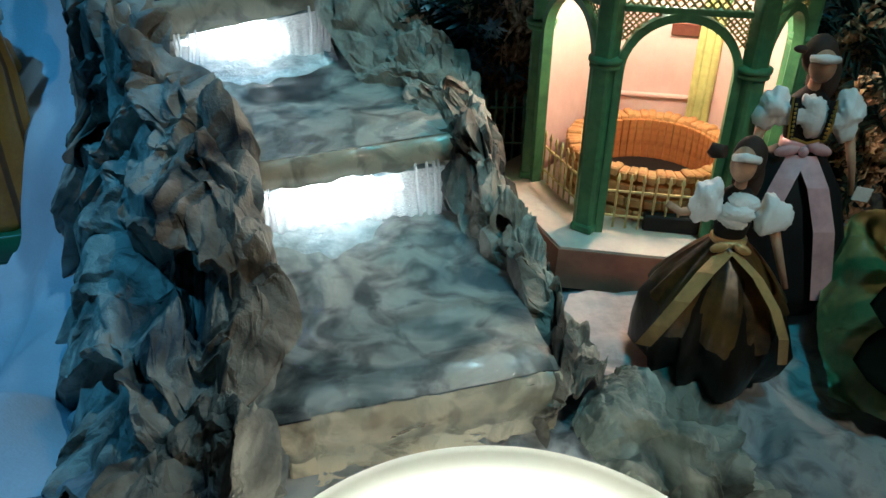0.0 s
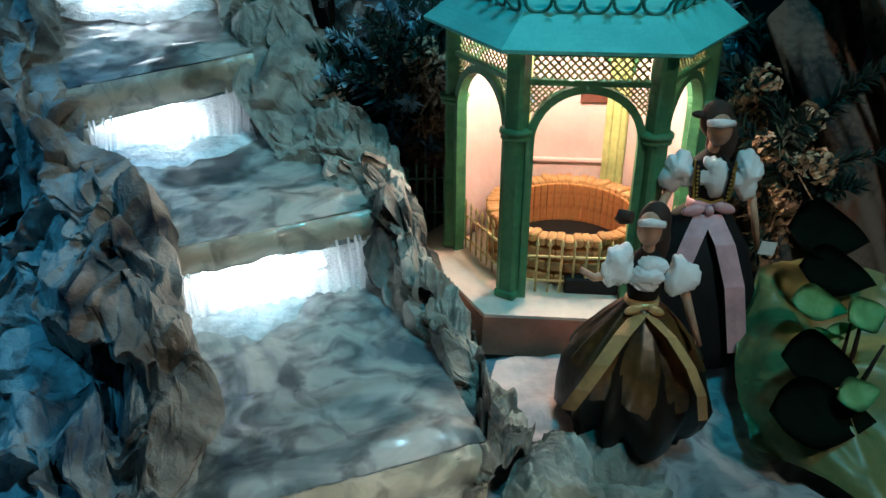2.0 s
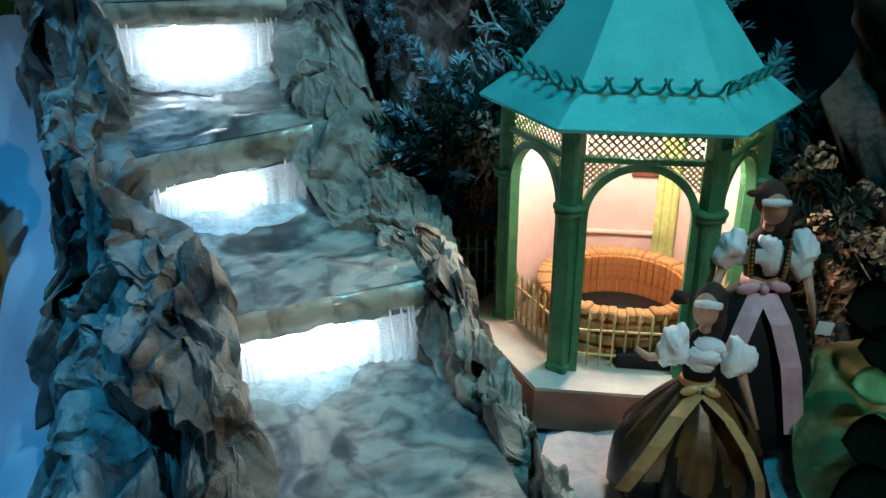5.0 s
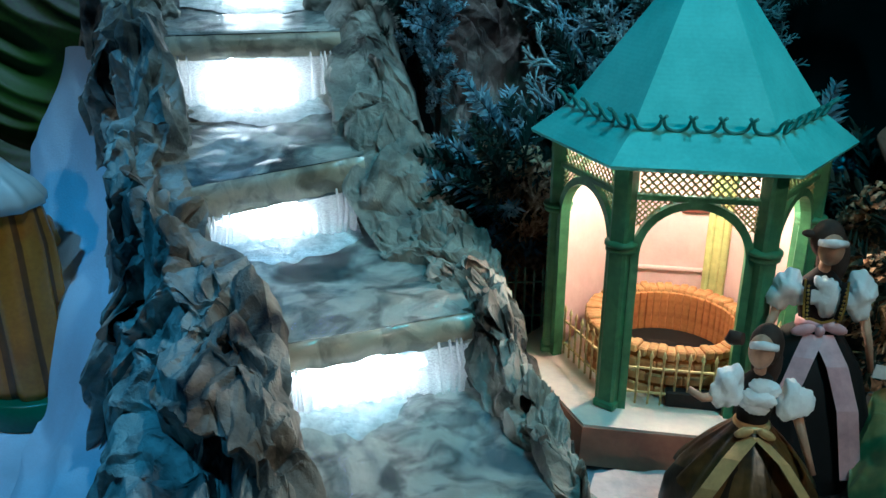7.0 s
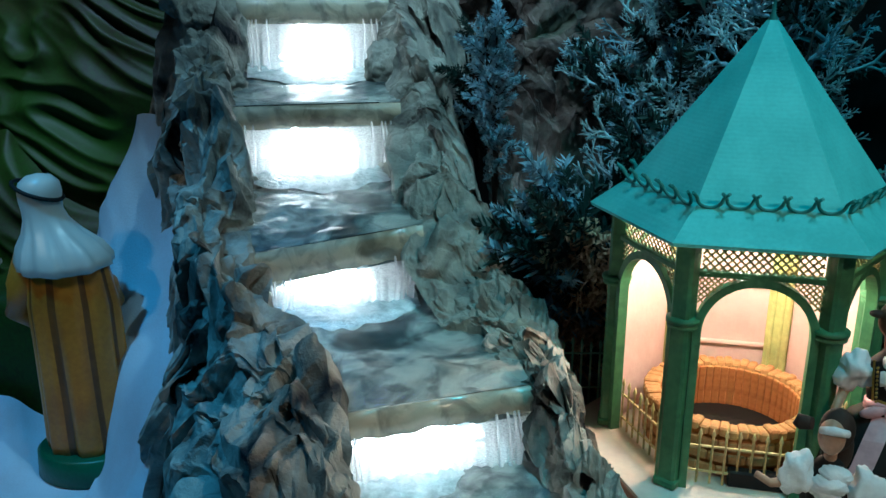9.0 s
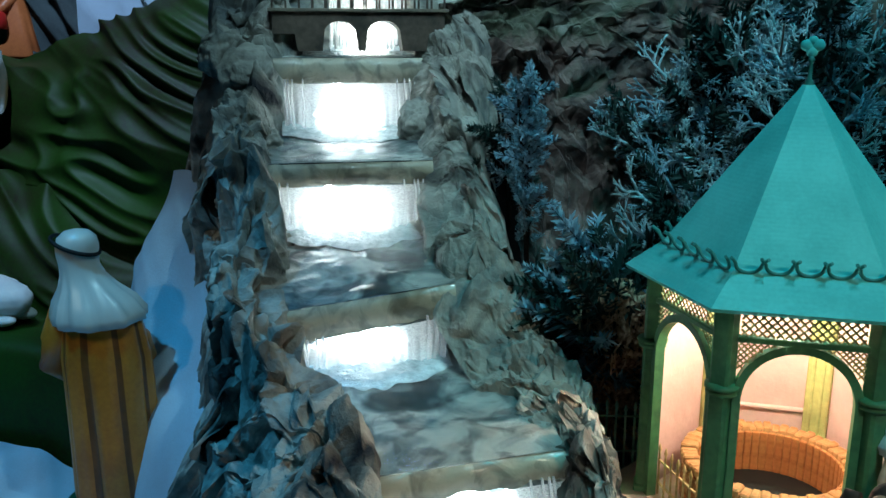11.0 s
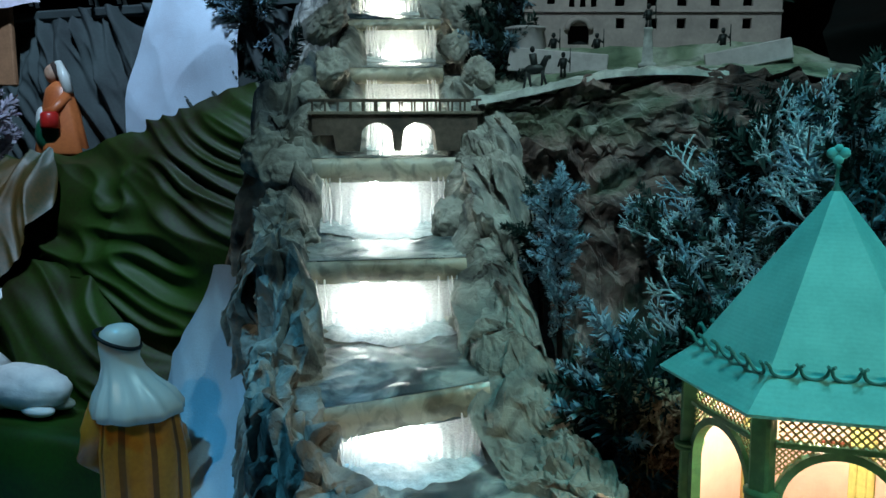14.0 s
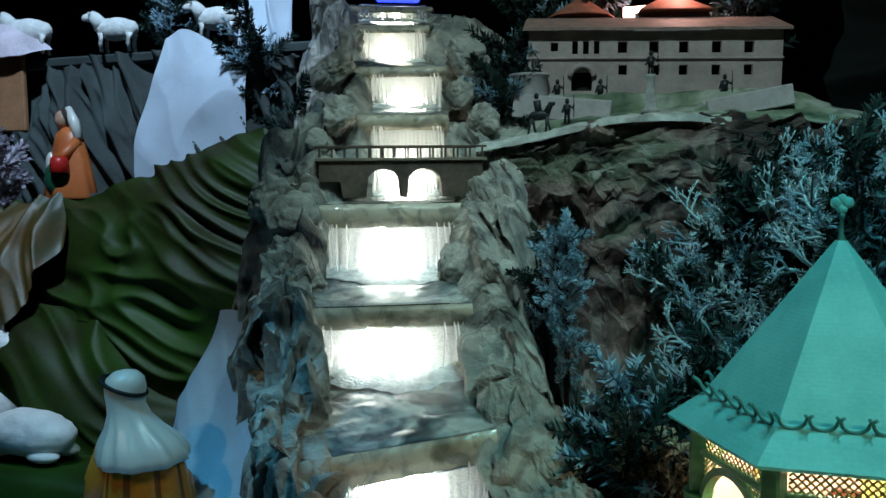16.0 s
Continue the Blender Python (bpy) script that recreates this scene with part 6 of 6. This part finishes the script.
def sprig(material, seed, length=0.085, needles=90, reach=0.022):
    """A curved twig set with needles all round."""
    rnd = random.Random(seed)
    bm = bmesh.new()
    bend = rnd.uniform(-0.25, 0.25)
    axis = lambda t: Vector((bend * length * t * t, 0.15 * length * math.sin(2 * t), length * t))
    add_tube(bm, [axis(t / 4) for t in range(5)], [0.0018, 0.0016, 0.0013, 0.001, 0.0006], 4, 1)
    for i in range(needles):
        t = 0.08 + 0.92 * i / needles
        p = axis(t)
        a = rnd.uniform(0, 2 * math.pi)
        r = reach * (1.05 - 0.55 * t) * rnd.uniform(0.7, 1.15)
        tip = p + Vector((r * math.cos(a), r * math.sin(a), r * rnd.uniform(0.5, 1.1)))
        d = (tip - p).cross(Vector((math.sin(a * 3), math.cos(a * 5), 0.4))).normalized() * 0.0019
        mid = p.lerp(tip, 0.55)
        vs = [bm.verts.new(q) for q in (p - d * 0.5, p + d * 0.5, mid + d, tip, mid - d)]
        bm.faces.new(vs)
    return mesh_of(bm, [material, BARK])


def forked(material, seed, length=0.075):
    """A twig that forks again and again, like coral or juniper."""
    rnd = random.Random(seed)
    bm = bmesh.new()

    def grow(p, d, ln, r, level):
        q = p + d * ln
        add_tube(bm, [p, p.lerp(q, 0.5) + Vector((rnd.uniform(-1, 1), rnd.uniform(-1, 1), 0.5)) * ln * 0.08, q], [r, r * 0.9, r * 0.75], 4)
        if level:
            for k in range(3 if level > 1 else 4):
                e = (d + Vector((rnd.uniform(-0.9, 0.9), rnd.uniform(-0.9, 0.9), rnd.uniform(-0.2, 0.6)))).normalized()
                grow(q if k else p.lerp(q, 0.6), e, ln * rnd.uniform(0.55, 0.8), r * 0.72, level - 1)

    grow(Vector(), Vector((0, 0, 1)), length * 0.36, 0.0022, 3)
    return mesh_of(bm, material)


def floret(material, seed):
    """A head of small dry petals."""
    rnd = random.Random(seed)
    bm = bmesh.new()
    for i in range(46):
        d = Vector((rnd.gauss(0, 1), rnd.gauss(0, 1), rnd.gauss(0.3, 0.8))).normalized()
        c = d * 0.014 * rnd.uniform(0.6, 1.1)
        s = d.orthogonal().normalized() * 0.0045
        w = d.cross(s) * rnd.uniform(0.6, 1.0)
        bm.faces.new([bm.verts.new(q) for q in (c - s, c + w * 0.8 + d * 0.002, c + s, c - w * 0.8 + d * 0.003)])
    add_tube(bm, [(0, 0, -0.05), (0, 0, 0)], 0.001, 4)
    return mesh_of(bm, material)


SPRIGS = {
    "pine": [sprig(PINE, s, 0.085, 90) for s in (1, 2, 3)],
    "frost": [sprig(FROST, s, 0.075, 90, 0.020) for s in (4, 5, 6)],
    "coral": [forked(FROST_PALE, s) for s in (7, 8, 9)],
    "bluecoral": [forked(FROST, s) for s in (17, 18)],
    "dried": [floret(DRIED, s) for s in (10, 11)],
    "blossom": [floret(FROST, s) for s in (12, 13)],
    "lilac": [sprig(LILAC, s, 0.075, 90, 0.020) for s in (14, 15)],
}


def shrub(x, y, z, height, spread, counts, seed, label, lean=(0, -0.3), grown=1.0):
    """A plant of separate twigs on branching stems, rooted at x, y, z."""
    rnd = random.Random(seed)
    root = empty("shrub", x, y, z, label, "plant", "artificial shrubs")
    stems = []
    for k in range(5):
        a = rnd.uniform(0, 2 * math.pi)
        tip = Vector((spread * 0.7 * math.cos(a) + lean[0] * height, spread * 0.6 * math.sin(a) + lean[1] * height, height * rnd.uniform(0.75, 1.0)))
        pts = [Vector((0, 0, -0.01)), tip * 0.4 + Vector((0, 0, height * 0.12)), tip]
        stems.append(pts)
        part("stem", add_tube(bmesh.new(), pts, [0.004, 0.003, 0.0015], 5), BARK, root)
    for kind, n in counts:
        for i in range(n):
            st = rnd.choice(stems)
            t = rnd.uniform(0.15, 1.0)
            p = st[0].lerp(st[1], t * 2) if t < 0.5 else st[1].lerp(st[2], t * 2 - 1)
            a = rnd.uniform(0, 2 * math.pi)
            out = Vector((math.cos(a), math.sin(a) - 0.35, rnd.uniform(0.1, 1.1))).normalized()
            ob = part("sprig" if kind in ("pine", "frost", "lilac") else "flower_head" if kind in ("dried", "blossom") else "twig", rnd.choice(SPRIGS[kind]), None, root)
            q = out.to_track_quat("Z", "Y")
            p = p + out * spread * rnd.uniform(0.0, 0.5)
            ob.matrix_basis = Matrix.LocRotScale(p, q, Vector((1, 1, 1)) * rnd.uniform(0.9, 1.5) * grown)
    return root


PINE_LABEL = "dark green artificial pine shrub with frosted tips"
CORAL_LABEL = "pale blue frosted juniper-like artificial shrub"
DRIED_LABEL = "dried tan flower heads among dark pine twigs"
for i, (x, y, z, h, sp) in enumerate((
        (-0.235, 0.24, -0.04, 0.20, 0.06), (-0.20, 0.28, -0.04, 0.24, 0.08), (-0.10, 0.30, -0.04, 0.22, 0.08), (0.02, 0.32, -0.04, 0.28, 0.08),
        (-0.27, 0.37, 0.0, 0.17, 0.06), (-0.22, 0.36, 0.02, 0.19, 0.07), (0.13, 0.30, -0.04, 0.26, 0.08), (0.26, 0.25, -0.04, 0.24, 0.08))):
    shrub(x, y, z, h, sp, (("pine", 30), ("frost", 30), ("blossom", 8)), 100 + i, PINE_LABEL)
for i, (x, y, z, h, sp) in enumerate((
        (-0.13, 0.42, 0.08, 0.20, 0.08), (-0.03, 0.40, 0.10, 0.30, 0.09), (0.08, 0.42, 0.12, 0.40, 0.10), (0.02, 0.50, 0.25, 0.34, 0.10), (0.12, 0.52, 0.28, 0.32, 0.09), (-0.07, 0.34, 0.05, 0.30, 0.09),
        (-0.09, 0.53, 0.34, 0.16, 0.07), (-0.15, 0.52, 0.25, 0.16, 0.07), (-0.02, 0.54, 0.42, 0.15, 0.07), (0.05, 0.55, 0.47, 0.14, 0.06))):
    shrub(x, y, z, h, sp, (("coral", 34), ("bluecoral", 22), ("pine", 16)), 200 + i, CORAL_LABEL)
shrub(-0.352, 0.31, 0.20, 0.33, 0.020, (("frost", 60), ("blossom", 24)), 300, "slender upright frosted blue conifer", (0, -0.1), 0.5)
shrub(-0.395, 0.38, 0.25, 0.22, 0.025, (("pine", 24), ("frost", 8)), 301, "dark upright pine twig behind the bank", (0, -0.1), 0.6)
for x, y, z, h, sp, n, s in ((-0.205, 0.20, -0.04, 0.29, 0.055, 80, 401), (0.25, 0.12, -0.04, 0.29, 0.055, 44, 402), (0.245, 0.02, -0.04, 0.20, 0.04, 18, 403)):
    shrub(x, y, z, h, sp, (("dried", n), ("pine", 8)), s, DRIED_LABEL)
shrub(-1.30, 1.06, 0.72, 0.24, 0.07, (("pine", 26), ("bluecoral", 12)), 500, "dark pine twigs beside the white sheet", (0, -0.2))
shrub(-1.12, 0.92, 0.55, 0.20, 0.06, (("pine", 26),), 501, "dark pine twigs beside the paper bank", (0, -0.2))
shrub(-2.02, 0.80, 0.40, 0.30, 0.05, (("lilac", 44),), 502, "pale lilac frosted conifer beside the water carrier", (0, -0.05))
shrub(-1.72, 1.20, 0.94, 0.20, 0.06, (("bluecoral", 16), ("pine", 12)), 503, "blue-lit twigs behind the sheep", (0, 0))
shrub(-0.535, 0.74, 0.66, 0.07, 0.03, (("pine", 12), ("frost", 3)), 504, "low green moss and twigs beside the upper falls")
shrub(-0.575, 0.88, 0.74, 0.08, 0.04, (("pine", 16), ("frost", 4)), 505, "low green moss and twigs beside the upper falls")
shrub(-0.52, 1.04, 0.78, 0.20, 0.07, (("pine", 26), ("frost", 8)), 506, "green twigs on the slope behind the fort")
shrub(-0.42, 1.10, 0.74, 0.34, 0.08, (("pine", 26), ("frost", 10)), 507, "green twigs on the slope behind the fort")
shrub(-0.05, 1.10, 0.74, 0.34, 0.08, (("pine", 20), ("frost", 10)), 508, "green twigs on the slope behind the fort")

# broad leaves and gilt paper at the corner by the dolls
FOIL = mat("green_gold_wrapping_paper", (0.24, 0.23, 0.09), 0.45, scale=5, dark=(0.06, 0.13, 0.05), bump=0.1, spec=0.7)
thing("wrapping_paper", sheet([
    [(0.175, -0.17, 0.02), (0.20, -0.16, 0.055), (0.25, -0.16, 0.065), (0.32, -0.15, 0.05)],
    [(0.155, -0.24, 0.0), (0.185, -0.25, 0.03), (0.24, -0.25, 0.03), (0.33, -0.25, 0.02)],
    [(0.150, -0.30, -0.02), (0.180, -0.33, 0.0), (0.24, -0.34, -0.005), (0.34, -0.34, -0.01)],
    [(0.155, -0.34, -0.05), (0.190, -0.40, -0.045), (0.26, -0.44, -0.045), (0.36, -0.46, -0.045)],
], 50, 34, 0.6, 0.95, None, 3, Matrix.Translation((0.012, 0.04, -0.012))), FOIL, "crumpled green and gold wrapping paper beside the dolls", "paper")
LEAF = mat("broad_green_leaf", (0.44, 0.76, 0.40), 0.45, scale=14, dark=(0.24, 0.54, 0.22), bump=0.1, spec=0.5)
# the plant's shaded leaves: their shade is put into a near-black colour
SHADED_LEAF = mat("shaded_broad_leaf", (0.008, 0.016, 0.010), 0.8, scale=14, spec=0.1)
plant = empty("leafy_plant", 0.255, -0.25, -0.05, "artificial plant with broad green leaves beside the dolls", "plant")


def leaf(length, width, droop):
    bm = bmesh.new()
    rows = []
    for i in range(13):
        t = i / 12
        w = width * math.sin(math.pi * t ** 0.7) * (1 - 0.25 * t)
        z = -droop * t * t
        rows.append([bm.verts.new((s * w, length * t, z + 0.25 * w * abs(s) + 0.003 * math.sin(9 * t))) for s in (-1, -0.5, 0, 0.5, 1)])
    for a, b in zip(rows, rows[1:]):
        for k in range(4):
            bm.faces.new((a[k], a[k + 1], b[k + 1], b[k])).smooth = True
    bmesh.ops.solidify(bm, geom=list(bm.faces), thickness=0.0008)
    return bm


for x, y, z, rx, ry, rz, ln, w, m in (
        (-0.055, 0.017, 0.120, -8, 48, -100, 0.064, 0.020, LEAF),
        (-0.006, -0.005, 0.111, 20, 40, -60, 0.050, 0.022, LEAF),
        (-0.043, -0.007, 0.089, 10, 45, -78, 0.046, 0.012, LEAF),
        (-0.030, -0.071, 0.068, 15, 45, -70, 0.050, 0.018, LEAF),
        (-0.023, -0.001, 0.098, 0, 60, -80, 0.045, 0.007, LEAF),
        (-0.076, -0.042, 0.093, -20, 45, -95, 0.100, 0.032, SHADED_LEAF),
        (-0.091, -0.081, 0.058, -5, 42, -90, 0.110, 0.036, SHADED_LEAF),
        (-0.040, 0.103, 0.158, -10, 50, -95, 0.100, 0.036, SHADED_LEAF),
        (-0.030, 0.077, 0.126, -10, 45, -100, 0.090, 0.030, SHADED_LEAF)):
    lf = part("leaf", leaf(ln, w, 0.02), m, plant)
    lf.matrix_basis = pose(x, y, z, rx, ry, rz)
for x, y in ((0, 0), (0.02, 0.02), (0.01, -0.03)):
    part("stalk", add_tube(bmesh.new(), [(x * 0.3, y * 0.3, 0), (x, y, 0.06), (x * 1.2, y * 1.5, 0.11)], [0.003, 0.0025, 0.0015], 6), BARK, plant)

# paper heaps on the ground before the dolls
thing("crushed_paper", sheet([
    [(-0.065, -0.36, -0.05), (-0.03, -0.33, -0.03), (0.02, -0.345, -0.03), (0.06, -0.36, -0.05)],
    [(-0.075, -0.40, -0.04), (-0.03, -0.385, 0.0), (0.02, -0.40, -0.01), (0.07, -0.41, -0.045)],
    [(-0.05, -0.45, -0.045), (0.0, -0.44, -0.01), (0.04, -0.45, -0.015), (0.09, -0.45, -0.045)],
    [(-0.02, -0.50, -0.05), (0.02, -0.50, -0.03), (0.07, -0.50, -0.03), (0.11, -0.50, -0.05)],
    [(0.0, -0.56, -0.05), (0.04, -0.56, -0.035), (0.09, -0.56, -0.035), (0.13, -0.55, -0.05)],
], 60, 50, 0.85, 0.5, None, 4), paper_mat("grey_green_paper", [(0.3, (0.03, 0.04, 0.035)), (0.44, (0.24, 0.27, 0.24)), (0.54, (0.50, 0.54, 0.50)), (0.68, (0.14, 0.18, 0.15))], blots=0.6, bump=0.4), "crushed stained paper lying before the dolls", "paper rock")
thing("pink_sheet", sheet([
    [(-0.085, -0.20, -0.042), (-0.03, -0.19, -0.040), (0.03, -0.19, -0.040)],
    [(-0.09, -0.26, -0.042), (-0.03, -0.26, -0.038), (0.02, -0.27, -0.040)],
    [(-0.075, -0.33, -0.040), (-0.02, -0.33, -0.036), (0.02, -0.33, -0.040)],
], 24, 24, 0.22, 0.6), PINK_PAPER, "pale pinkish crumpled paper on the ground by the plinth", "paper")
thing("blue_slab", sheet([
    [(-0.46, -0.42, -0.085), (-0.41, -0.41, -0.075), (-0.36, -0.42, -0.07)],
    [(-0.47, -0.47, -0.10), (-0.42, -0.47, -0.09), (-0.37, -0.48, -0.085)],
    [(-0.475, -0.54, -0.12), (-0.42, -0.55, -0.11), (-0.37, -0.55, -0.105)],
], 24, 24, 0.16, 0.8), GROUND_PAPER, "flat bluish painted paper at the foot of the bank", "paper")
